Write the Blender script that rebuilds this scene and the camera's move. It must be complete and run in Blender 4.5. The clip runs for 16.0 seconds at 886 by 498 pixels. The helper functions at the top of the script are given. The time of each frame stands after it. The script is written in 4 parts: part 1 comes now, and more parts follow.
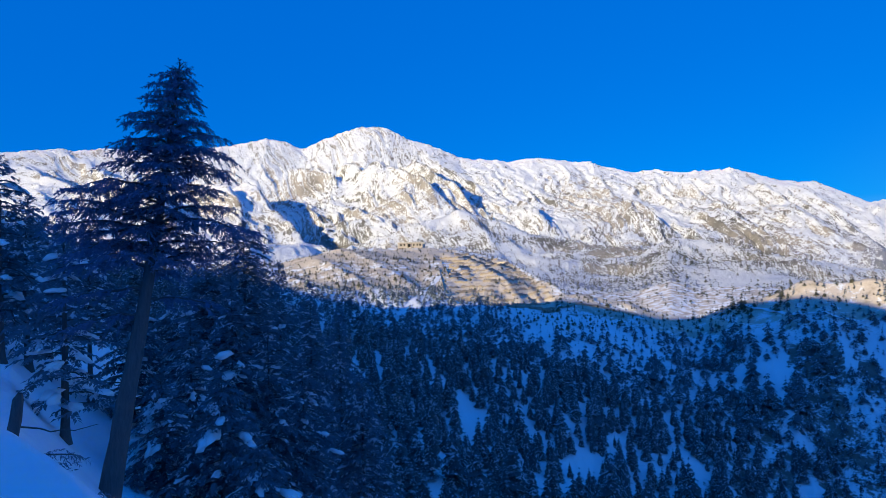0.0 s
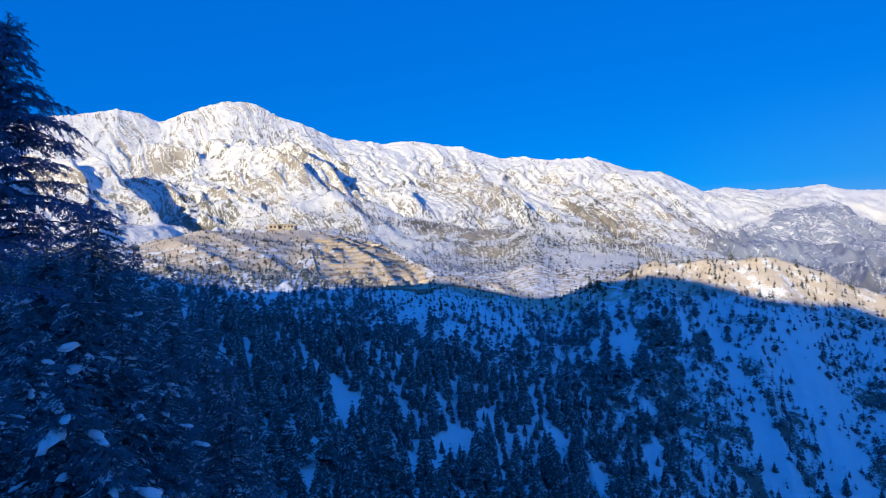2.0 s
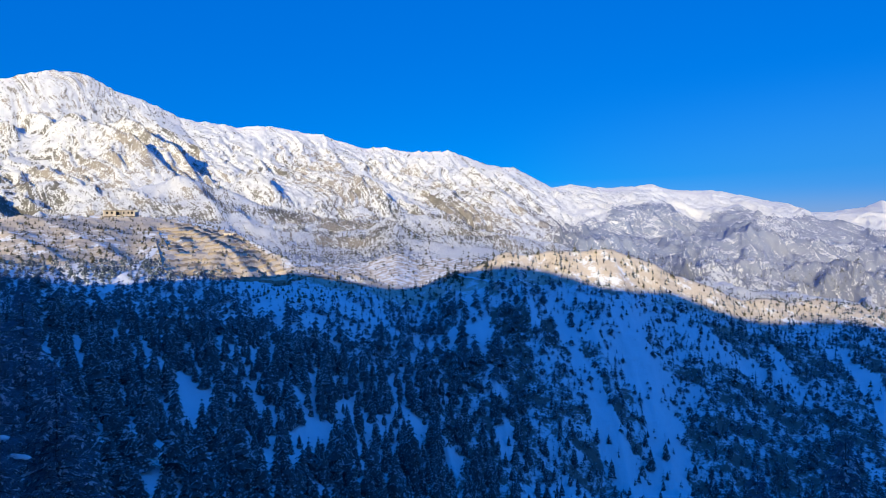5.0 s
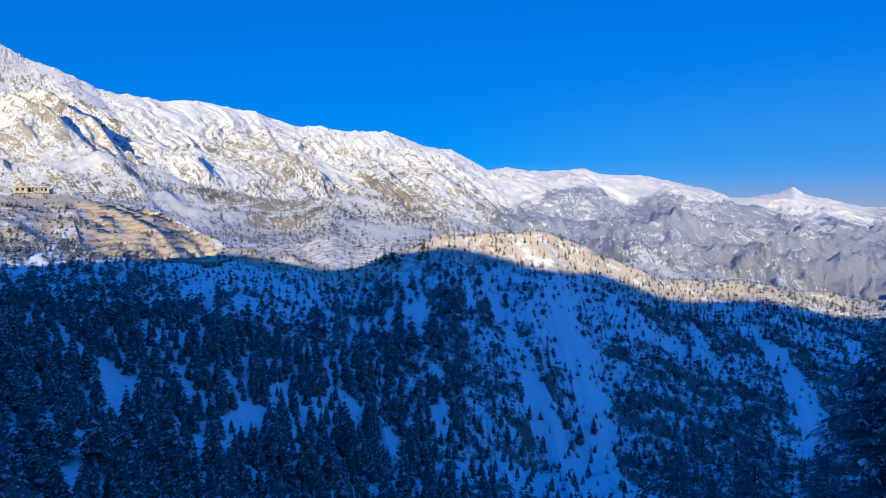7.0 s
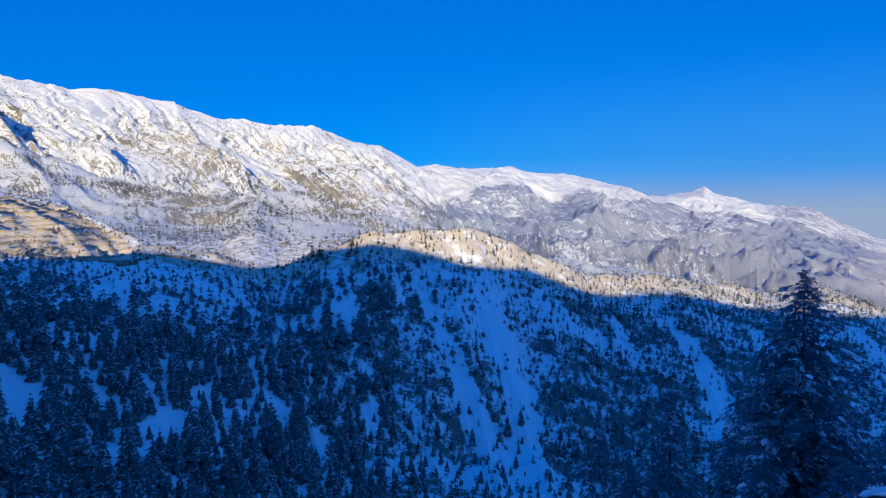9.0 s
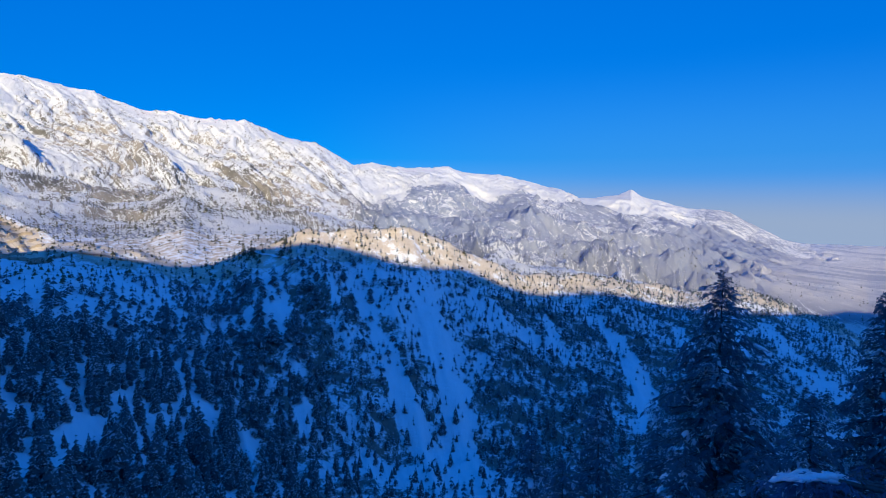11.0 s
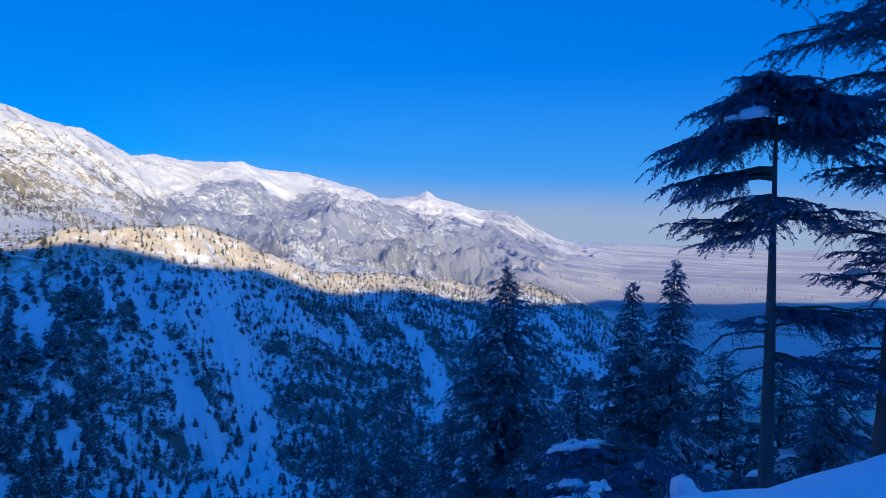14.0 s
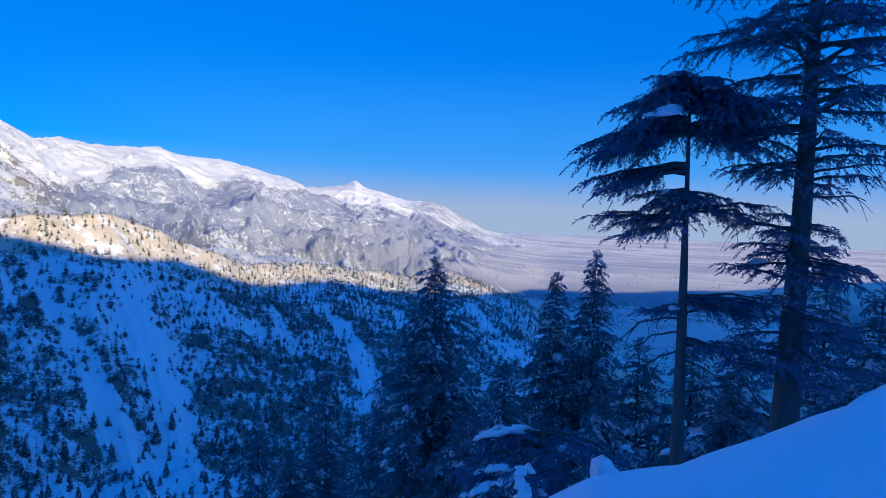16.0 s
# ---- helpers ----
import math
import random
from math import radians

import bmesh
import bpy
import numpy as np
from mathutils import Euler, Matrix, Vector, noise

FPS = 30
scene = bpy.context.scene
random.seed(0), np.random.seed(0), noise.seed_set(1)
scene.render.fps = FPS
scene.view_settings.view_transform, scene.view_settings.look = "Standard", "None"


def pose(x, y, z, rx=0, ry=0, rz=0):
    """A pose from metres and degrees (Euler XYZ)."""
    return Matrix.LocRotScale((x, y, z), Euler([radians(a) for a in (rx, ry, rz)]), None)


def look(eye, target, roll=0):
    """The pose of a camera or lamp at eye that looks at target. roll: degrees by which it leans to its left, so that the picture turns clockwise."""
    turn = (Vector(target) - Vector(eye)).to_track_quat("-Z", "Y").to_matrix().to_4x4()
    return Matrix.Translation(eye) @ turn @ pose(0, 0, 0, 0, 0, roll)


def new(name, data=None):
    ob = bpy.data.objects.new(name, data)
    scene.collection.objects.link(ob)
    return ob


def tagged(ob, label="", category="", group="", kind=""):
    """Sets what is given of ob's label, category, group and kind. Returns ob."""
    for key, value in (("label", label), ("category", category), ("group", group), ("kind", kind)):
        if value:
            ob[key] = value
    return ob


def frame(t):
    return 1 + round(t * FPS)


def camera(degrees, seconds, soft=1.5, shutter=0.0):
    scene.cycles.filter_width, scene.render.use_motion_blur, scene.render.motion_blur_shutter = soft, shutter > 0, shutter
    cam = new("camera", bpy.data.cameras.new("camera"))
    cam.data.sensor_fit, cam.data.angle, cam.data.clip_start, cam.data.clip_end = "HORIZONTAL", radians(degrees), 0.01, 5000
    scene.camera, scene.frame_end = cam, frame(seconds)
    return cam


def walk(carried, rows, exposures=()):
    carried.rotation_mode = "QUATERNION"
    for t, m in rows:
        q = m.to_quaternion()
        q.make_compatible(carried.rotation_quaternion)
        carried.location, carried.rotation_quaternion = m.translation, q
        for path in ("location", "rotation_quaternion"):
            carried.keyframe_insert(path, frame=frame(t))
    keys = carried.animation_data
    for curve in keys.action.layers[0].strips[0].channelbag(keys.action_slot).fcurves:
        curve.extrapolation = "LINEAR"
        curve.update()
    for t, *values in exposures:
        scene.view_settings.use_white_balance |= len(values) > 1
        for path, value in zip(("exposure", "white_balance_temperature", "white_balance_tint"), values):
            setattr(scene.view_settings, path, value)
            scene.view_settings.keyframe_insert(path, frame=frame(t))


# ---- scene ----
# ---------- camera: it stands at a roadside and turns from the range towards the plain ----------
EYE = 1.6
cam = camera(73.25, 16.0, soft=0.7)
ROWS = [  # seconds, yaw, pitch, roll
    (0.0, 0.00, 2.01, 1.79), (0.5, -2.63, 1.79, 1.75), (1.0, -5.65, 1.12, 2.02), (1.5, -8.54, 0.38, 2.00),
    (2.0, -12.04, -0.06, 1.87), (2.5, -12.90, -0.29, 1.79), (3.0, -14.82, -0.35, 1.81), (3.5, -17.05, -0.59, 1.76),
    (4.0, -20.02, -1.00, 1.31), (4.5, -24.10, -1.02, 1.35), (4.7, -24.76, -1.11, 1.29),
    (6.8, -30.18, -3.18, 1.06), (7.0, -31.42, -3.21, 0.79), (7.5, -34.14, -3.26, 0.90), (8.0, -34.93, -3.46, 0.75),
    (8.5, -36.62, -3.31, 0.73), (9.0, -38.20, -3.62, 0.59), (9.2, -38.80, -3.57, 0.63),
    (11.3, -46.44, -4.02, 0.31), (11.5, -48.31, -4.32, 0.93), (12.0, -50.23, -4.47, 0.24), (12.5, -51.85, -4.68, -0.10),
    (13.0, -56.23, -4.23, -0.34), (13.5, -60.42, -3.66, -0.89), (14.0, -63.28, -3.59, -1.01), (14.5, -64.51, -3.95, -1.04),
    (15.0, -66.21, -4.43, -1.25), (15.5, -67.89, -4.86, -1.41), (16.0, -70.11, -4.36, -1.57),
]
walk(cam, [(t, pose(0.012, 0.008, EYE, 90 + pitch, roll, yaw)) for t, yaw, pitch, roll in ROWS],
     exposures=((0.0, 0.15), (9.0, 0.13), (12.5, 0.15), (14.0, 0.22), (16.0, 0.31)))

# ---------- light: low sun behind the hill, deep blue sky ----------
SUN_AZ, SUN_EL = 220.0, 14.0      # compass bearing of the sun from +y, and its height
world = bpy.data.worlds.new("sky")
scene.world = world
world.use_nodes = True
wn, wl = world.node_tree.nodes, world.node_tree.links
wn.clear()
sky = wn.new("ShaderNodeTexSky")
sky.sky_type, sky.sun_disc = "NISHITA", False
sky.sun_elevation, sky.sun_rotation = radians(SUN_EL), radians(SUN_AZ)
sky.altitude, sky.air_density, sky.dust_density, sky.ozone_density = 2400, 1.0, 0.4, 3.0
hue = wn.new("ShaderNodeHueSaturation")
hue.inputs["Saturation"].default_value = 1.75
hue.inputs["Value"].default_value = 0.13
deep = wn.new("ShaderNodeMix")
deep.data_type = "RGBA"
deep.inputs["Factor"].default_value = 0.68
deep.inputs["B"].default_value = (0.0, 0.14, 0.74, 1)
# paler air towards the skyline, and a dusty layer over the plain
way = wn.new("ShaderNodeTexCoord").outputs["Generated"]
split = wn.new("ShaderNodeSeparateXYZ")
wl.new(way, split.inputs[0])


def sky_step(out, low, high, most=1.0):
    node = wn.new("ShaderNodeMapRange")
    node.interpolation_type = "SMOOTHSTEP"
    node.inputs["From Min"].default_value, node.inputs["From Max"].default_value, node.inputs["To Max"].default_value = low, high, most
    wl.new(split.outputs[out], node.inputs["Value"])
    return node.outputs[0]


def sky_blend(colour, *steps, base):
    both = wn.new("ShaderNodeMath")
    both.operation = "MULTIPLY"
    wl.new(steps[0], both.inputs[0]), wl.new(steps[1], both.inputs[1])
    node = wn.new("ShaderNodeMix")
    node.data_type = "RGBA"
    node.inputs["B"].default_value = (*colour, 1)
    wl.new(both.outputs[0], node.inputs["Factor"]), wl.new(base, node.inputs["A"])
    return node.outputs["Result"]


pale = sky_blend((0.05, 0.275, 0.73), sky_step("Z", 0.25, 0.01), sky_step("X", 0.45, 0.95, 0.85), base=deep.outputs["Result"])
air = sky_blend((0.29, 0.38, 0.54), sky_step("Z", 0.065, -0.02), sky_step("X", 0.55, 0.9, 0.95), base=pale)
# the unseen sky on the sun's side is made brighter, to fill the shade
glow = sky_blend((0.06, 0.28, 0.93), sky_step("Y", -0.38, -0.85), sky_step("Z", -0.05, 0.2), base=air)
back = wn.new("ShaderNodeBackground")
back.inputs["Strength"].default_value = 1.0
wout = wn.new("ShaderNodeOutputWorld")
wl.new(sky.outputs[0], hue.inputs["Color"])
wl.new(hue.outputs[0], deep.inputs["A"])
wl.new(glow, back.inputs["Color"])
wl.new(back.outputs[0], wout.inputs["Surface"])

sun = new("sun", bpy.data.lights.new("sun", "SUN"))
sun.data.energy, sun.data.angle, sun.data.color = 5.0, radians(0.5), (1.0, 0.85, 0.49)
sun_from = Vector((math.sin(radians(SUN_AZ)) * math.cos(radians(SUN_EL)), math.cos(radians(SUN_AZ)) * math.cos(radians(SUN_EL)), math.sin(radians(SUN_EL))))
sun.matrix_world = look(sun_from * 50, (0, 0, 0))

# ---------- materials ----------
def material(name):
    m = bpy.data.materials.new(name)
    m.use_nodes = True
    m.node_tree.nodes.clear()
    return m, m.node_tree.nodes, m.node_tree.links


def add(n, kind, **inputs):
    node = n.new(kind)
    for key, value in inputs.items():
        node.inputs[key.replace("_", " ")].default_value = value
    return node


def noise_of(n, l, vector, scale, detail=4.0, rough=0.55, distort=0.0):
    node = add(n, "ShaderNodeTexNoise", Scale=scale, Detail=detail, Roughness=rough, Distortion=distort)
    l.new(vector, node.inputs["Vector"])
    return node.outputs["Fac"]


def step_of(n, l, value, low, high):
    node = n.new("ShaderNodeMapRange")
    node.interpolation_type = "SMOOTHSTEP"
    node.inputs["From Min"].default_value, node.inputs["From Max"].default_value = low, high
    l.new(value, node.inputs["Value"])
    return node.outputs["Result"]


def calc(n, l, op, a, b=0.0):
    node = n.new("ShaderNodeMath")
    node.operation = op
    for slot, value in zip(node.inputs, (a, b)):
        if isinstance(value, (int, float)):
            slot.default_value = value
        else:
            l.new(value, slot)
    return node.outputs[0]


def blend(n, l, fac, a, b):
    node = n.new("ShaderNodeMix")
    node.data_type = "RGBA"
    for slot, value in ((node.inputs["Factor"], fac), (node.inputs["A"], a), (node.inputs["B"], b)):
        if isinstance(value, (int, float)):
            slot.default_value = value
        elif isinstance(value, tuple):
            slot.default_value = (*value, 1)
        else:
            l.new(value, slot)
    return node.outputs["Result"]


def surface(n, l, colour, rough=0.8, bump=None, strength=0.3, distance=0.1, specular=0.3):
    shader = add(n, "ShaderNodeBsdfPrincipled", Roughness=rough)
    shader.inputs["Specular IOR Level"].default_value = specular
    if isinstance(colour, tuple):
        shader.inputs["Base Color"].default_value = (*colour, 1)
    else:
        l.new(colour, shader.inputs["Base Color"])
    if bump is not None:
        b = add(n, "ShaderNodeBump", Strength=strength, Distance=distance)
        l.new(bump, b.inputs["Height"])
        l.new(b.outputs[0], shader.inputs["Normal"])
    out = n.new("ShaderNodeOutputMaterial")
    l.new(shader.outputs[0], out.inputs["Surface"])
    return shader


def snow_near():
    m, n, l = material("fresh_snow")
    pos = n.new("ShaderNodeNewGeometry").outputs["Position"]
    fine = noise_of(n, l, pos, 9.0, 6)
    soft = noise_of(n, l, pos, 0.9, 3)
    colour = blend(n, l, soft, (0.80, 0.82, 0.85), (0.88, 0.89, 0.90))
    surface(n, l, colour, 0.6, calc(n, l, "ADD", calc(n, l, "MULTIPLY", fine, 0.12), soft), 0.35, 0.25)
    return m


def slope_ground():
    """Valley slope: snow with bare dry earth and grass, more of it on the sunny crests and the terraces."""
    m, n, l = material("snowy_slope")
    geo = n.new("ShaderNodeNewGeometry")
    pos = geo.outputs["Position"]
    sep = n.new("ShaderNodeSeparateXYZ")
    l.new(pos, sep.inputs[0])
    big = noise_of(n, l, pos, 0.012, 5, 0.6)
    mid = noise_of(n, l, pos, 0.09, 6, 0.65)
    fine = noise_of(n, l, pos, 0.9, 5, 0.7)
    attr = n.new("ShaderNodeAttribute")
    attr.attribute_name = "bare"
    score = calc(n, l, "ADD", calc(n, l, "MULTIPLY", attr.outputs["Fac"], 1.0), calc(n, l, "MULTIPLY", calc(n, l, "SUBTRACT", mid, 0.5), 1.3))
    score = calc(n, l, "ADD", score, calc(n, l, "MULTIPLY", calc(n, l, "SUBTRACT", fine, 0.5), 0.7))
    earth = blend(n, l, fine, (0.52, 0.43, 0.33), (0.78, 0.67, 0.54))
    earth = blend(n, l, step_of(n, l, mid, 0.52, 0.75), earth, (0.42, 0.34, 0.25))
    # sun and shade put into the bare ground's colour: paler earth, darker scrub
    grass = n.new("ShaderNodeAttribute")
    grass.attribute_name = "haze_sun"
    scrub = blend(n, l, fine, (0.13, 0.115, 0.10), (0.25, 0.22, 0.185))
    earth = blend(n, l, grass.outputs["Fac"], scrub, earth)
    snow = blend(n, l, big, (0.80, 0.82, 0.85), (0.89, 0.90, 0.91))
    colour = blend(n, l, step_of(n, l, score, 0.42, 0.58), snow, earth)
    surface(n, l, colour, 0.85, calc(n, l, "ADD", calc(n, l, "MULTIPLY", fine, 0.4), mid), 0.6, 1.2, 0.15)
    return m


def range_ground(name="mountain_snow", bare=0.0):
    """Far slopes: snow over scree and scrub, the scrub thickest low down."""
    m, n, l = material(name)
    geo = n.new("ShaderNodeNewGeometry")
    pos = geo.outputs["Position"]
    fine = noise_of(n, l, pos, 0.16, 7, 0.8)
    mid = noise_of(n, l, pos, 0.022, 5, 0.65)
    big = noise_of(n, l, pos, 0.0032, 4, 0.6)
    attr = n.new("ShaderNodeAttribute")
    attr.attribute_name = "bare"
    score = calc(n, l, "ADD", attr.outputs["Fac"], calc(n, l, "MULTIPLY", calc(n, l, "SUBTRACT", fine, 0.5), 1.6))
    score = calc(n, l, "ADD", score, calc(n, l, "MULTIPLY", calc(n, l, "SUBTRACT", mid, 0.5), 0.9))
    grain = n.new("ShaderNodeAttribute")
    grain.attribute_name = "grain"
    comb = n.new("ShaderNodeMapping")
    comb.inputs["Scale"].default_value = (0.07, 0.014, 0)
    l.new(grain.outputs["Vector"], comb.inputs["Vector"])
    streak = noise_of(n, l, comb.outputs[0], 1.0, 6, 0.72, 0.3)
    score = calc(n, l, "ADD", score, calc(n, l, "MULTIPLY", calc(n, l, "SUBTRACT", streak, 0.5), 1.7))
    lean = n.new("ShaderNodeSeparateXYZ")
    l.new(geo.outputs["True Normal"], lean.inputs[0])
    score = calc(n, l, "ADD", score, calc(n, l, "MULTIPLY", calc(n, l, "SUBTRACT", 0.78, lean.outputs[2]), 0.8))
    rock = blend(n, l, mid, (0.27, 0.24, 0.21), (0.50, 0.44, 0.38))
    rock = blend(n, l, step_of(n, l, big, 0.45, 0.6), rock, (0.19, 0.18, 0.16))
    # haze before the far hills is put into their rock colour as bluish grey
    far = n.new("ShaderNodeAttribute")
    far.attribute_name = "haze_sun"
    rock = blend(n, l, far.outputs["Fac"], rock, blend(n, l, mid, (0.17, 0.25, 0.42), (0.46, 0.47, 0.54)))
    colour = blend(n, l, step_of(n, l, score, 0.44, 0.64), (0.86, 0.86, 0.86), rock)
    # the plain: pale fields and dry river beds in long bands
    flat = n.new("ShaderNodeAttribute")
    flat.attribute_name = "plain"
    long = n.new("ShaderNodeMapping")
    long.inputs["Rotation"].default_value, long.inputs["Scale"].default_value = (0, 0, radians(14)), (0.0040, 0.0011, 0.001)
    l.new(pos, long.inputs["Vector"])
    bands = noise_of(n, l, long.outputs[0], 1.0, 4, 0.5, 1.3)
    field = blend(n, l, step_of(n, l, bands, 0.4, 0.62), (0.68, 0.62, 0.58), (0.93, 0.84, 0.74))
    field = blend(n, l, step_of(n, l, mid, 0.55, 0.72), field, (0.56, 0.53, 0.51))
    colour = blend(n, l, flat.outputs["Fac"], colour, field)
    surface(n, l, colour, 0.9, calc(n, l, "ADD", calc(n, l, "ADD", fine, mid), streak), 0.85, 7.0, 0.1)
    return m


SNOW, SLOPE, RANGE = snow_near(), slope_ground(), range_ground()

def foliage(name, dark, light, snow_from, snow_to, snow_scale, up=0.35, chance=0.7):
    """Conifer needles; snow lies where the boughs face up."""
    m, n, l = material(name)
    geo = n.new("ShaderNodeNewGeometry")
    sep = n.new("ShaderNodeSeparateXYZ")
    l.new(geo.outputs["Normal"], sep.inputs[0])
    fine = noise_of(n, l, geo.outputs["Position"], snow_scale, 3, 0.6)
    tone = noise_of(n, l, geo.outputs["Position"], 0.13, 3, 0.5)
    green = blend(n, l, tone, dark, light)
    green = blend(n, l, geo.outputs["Random Per Island"], green, tuple(0.8 * c for c in dark))
    mixed = calc(n, l, "ADD", calc(n, l, "MULTIPLY", geo.outputs["Random Per Island"], chance), calc(n, l, "MULTIPLY", calc(n, l, "SUBTRACT", fine, 0.5), 2.2))
    lies = calc(n, l, "MULTIPLY", step_of(n, l, sep.outputs[2], up, up + 0.2), step_of(n, l, mixed, snow_from, snow_to))
    colour = blend(n, l, lies, green, (0.80, 0.83, 0.86))
    shader = surface(n, l, colour, 0.55, specular=0.45)
    # light that comes through the thin needles
    thin = n.new("ShaderNodeBsdfTranslucent")
    l.new(colour, thin.inputs["Color"])
    both = n.new("ShaderNodeMixShader")
    both.inputs["Fac"].default_value = 0.5
    l.new(shader.outputs[0], both.inputs[1]), l.new(thin.outputs[0], both.inputs[2])
    l.new(both.outputs[0], n["Material Output"].inputs["Surface"])
    return m


def bark():
    m, n, l = material("bark")
    co = n.new("ShaderNodeTexCoord").outputs["Object"]
    stretch = n.new("ShaderNodeMapping")
    stretch.inputs["Scale"].default_value = (9, 9, 1.6)
    l.new(co, stretch.inputs["Vector"])
    ribs = noise_of(n, l, stretch.outputs[0], 1.6, 6, 0.7, 0.4)
    wear = noise_of(n, l, co, 0.7, 3)
    colour = blend(n, l, ribs, (0.06, 0.055, 0.06), (0.19, 0.17, 0.17))
    colour = blend(n, l, step_of(n, l, wear, 0.55, 0.75), colour, (0.17, 0.16, 0.15))
    surface(n, l, colour, 0.9, ribs, 0.8, 0.06, 0.15)
    return m


NEEDLES = foliage("needles", (0.14, 0.20, 0.33), (0.17, 0.23, 0.36), 0.80, 0.84, 1.6)
NEEDLES_SNOWY = foliage("snowy_needles", (0.18, 0.23, 0.29), (0.21, 0.26, 0.31), 0.26, 0.36, 1.1, 0.1, 0.25)
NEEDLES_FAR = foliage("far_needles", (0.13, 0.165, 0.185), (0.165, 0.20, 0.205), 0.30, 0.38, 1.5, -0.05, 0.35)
# copy for sunlit trees: little snow, the sun's warmth put into the colour
NEEDLES_LIT = foliage("sunlit_needles", (0.15, 0.15, 0.10), (0.26, 0.24, 0.17), 0.70, 0.80, 0.5, 0.2)
SCRUB = foliage("scrub", (0.05, 0.045, 0.03), (0.11, 0.09, 0.055), 0.6, 0.75, 0.7)
BARK = bark()

# ---------- the lie of the land: bearings in degrees from +y, clockwise; distances and heights in metres ----------
def lattice(ix, iy, seed):
    h = (ix * 374761393 + iy * 668265263 + seed * 974634721) & 0x7FFFFFFF
    h = ((h ^ (h >> 13)) * 1274126177) & 0x7FFFFFFF
    return ((h ^ (h >> 16)) & 0xFFFF) / 65535.0


def value_noise(x, y, seed=0):
    ix, iy = np.floor(x).astype(np.int64), np.floor(y).astype(np.int64)
    fx, fy = x - ix, y - iy
    fx, fy = fx ** 3 * (fx * (fx * 6 - 15) + 10), fy ** 3 * (fy * (fy * 6 - 15) + 10)
    a, b = lattice(ix, iy, seed), lattice(ix + 1, iy, seed)
    c, d = lattice(ix, iy + 1, seed), lattice(ix + 1, iy + 1, seed)
    return (a + (b - a) * fx) * (1 - fy) + (c + (d - c) * fx) * fy


def fbm(x, y, octaves=5, seed=0, gain=0.5):
    """Uneven relief, about -1 to 1."""
    total, size, norm = 0.0, 1.0, 0.0
    for k in range(octaves):
        total = total + size * (2 * value_noise(x * 2.03 ** k + 17.3 * k, y * 2.03 ** k - 9.1 * k, seed + k) - 1)
        norm, size = norm + size, size * gain
    return total / norm


def ridged(x, y, octaves=5, seed=0, gain=0.55):
    """Sharp spurs with rounded hollows, 0 to 1."""
    total, size, norm = 0.0, 1.0, 0.0
    for k in range(octaves):
        v = 1 - np.abs(2 * value_noise(x * 2.1 ** k + 5.7 * k, y * 2.1 ** k + 3.3 * k, seed + k) - 1)
        total, norm, size = total + size * v * v, norm + size, size * gain
    return total / norm


def smooth(x, low, high):
    f = np.clip((x - low) / (high - low), 0, 1)
    return f * f * (3 - 2 * f)


def along(az, knots):
    """A value along the bearing, from (bearing, value) pairs; behind the viewer it runs back to the first."""
    a, v = np.array(knots, float).T
    behind = np.clip((az - 116) / 199, 0, 1)
    return np.interp(az, a, v) * (1 - behind) + v[0] * behind


def at_height(r, degrees):
    return EYE + r * np.tan(np.radians(degrees))


BANK_R = ((-45, 9.5), (-36.6, 7.6), (-34.5, 6.6), (-30.7, 5.0), (-25, 3.6), (-18, 2.4), (65, 2.3), (75, 2.62), (81, 2.80), (85, 2.90), (87, 2.98), (92.7, 3.20), (99.3, 3.85), (105, 4.75), (107.5, 5.6), (116, 8.5))
CREST_R = ((-45, 420), (-30, 520), (-15, 650), (0, 680), (5.4, 650), (7.3, 578), (9.2, 508), (11.4, 468), (13.5, 458), (17.3, 452), (23, 450), (30, 430), (40, 430), (50, 470), (60, 540), (71, 640), (76, 660), (80, 640), (90, 500), (116, 420))
CREST_E = ((-45, 4), (-36, 3), (-28, 1.0), (-20, 1.0), (-15, 1.2), (-9.8, 2.2), (-2.6, 2.2), (0.9, 1.8), (5.4, 1.15), (7.3, -0.1), (9.2, -1.5), (11.4, -2.5), (13.5, -2.9), (17.3, -3.8), (23, -4.8), (26.8, -3.3), (31, -2.2), (38.8, -1.8), (40.3, -1.6), (43, -2.5), (46.6, -4.3), (49.5, -5.1), (52.5, -6.1), (57.5, -6.1), (61.5, -6.5), (66, -7.2), (71, -6.7), (74, -7.5), (75.4, -8.2), (78.1, -8.8), (79.9, -10), (84, -14), (90, -19), (116, -14))
SKY_E = ((-45, 9.5), (-36.5, 10.2), (-33, 10.8), (-31.5, 10.6), (-29.7, 11.0), (-24, 11.2), (-19.4, 11.8), (-17.9, 12.2), (-16.4, 12.6), (-14.7, 12.2), (-13, 11.6), (-10.5, 12.8), (-8.3, 13.6), (-6.2, 13.85), (-4.9, 13.6), (-2.6, 12.4), (0.1, 11.6), (2, 10.7), (4.3, 10.4), (6.5, 10.1), (8.9, 10.3), (11.6, 10.0), (14.5, 9.5), (15.9, 9.0), (18.5, 8.3), (19.9, 8.5), (21.5, 8.1), (23.5, 8.0), (26, 8.1), (27.3, 7.6), (29.7, 6.65), (32.5, 6.2), (35.8, 4.3), (37.5, 4.4), (39.4, 4.2), (41.4, 4.1), (44.8, 4.2), (46.9, 3.5), (49.6, 3.5), (52, 2.9), (54.1, 2.3), (55.4, 2.1), (57, 1.2), (58.4, 1.2), (60.7, 1.5), (61.8, 2.0), (62.6, 1.4), (63.8, 1.0), (66.6, 0.3), (68.6, 0.2), (69.9, 0.0), (72, -1.2), (74, -2.3), (76, -2.8), (80, -2.9), (116, -2.9))
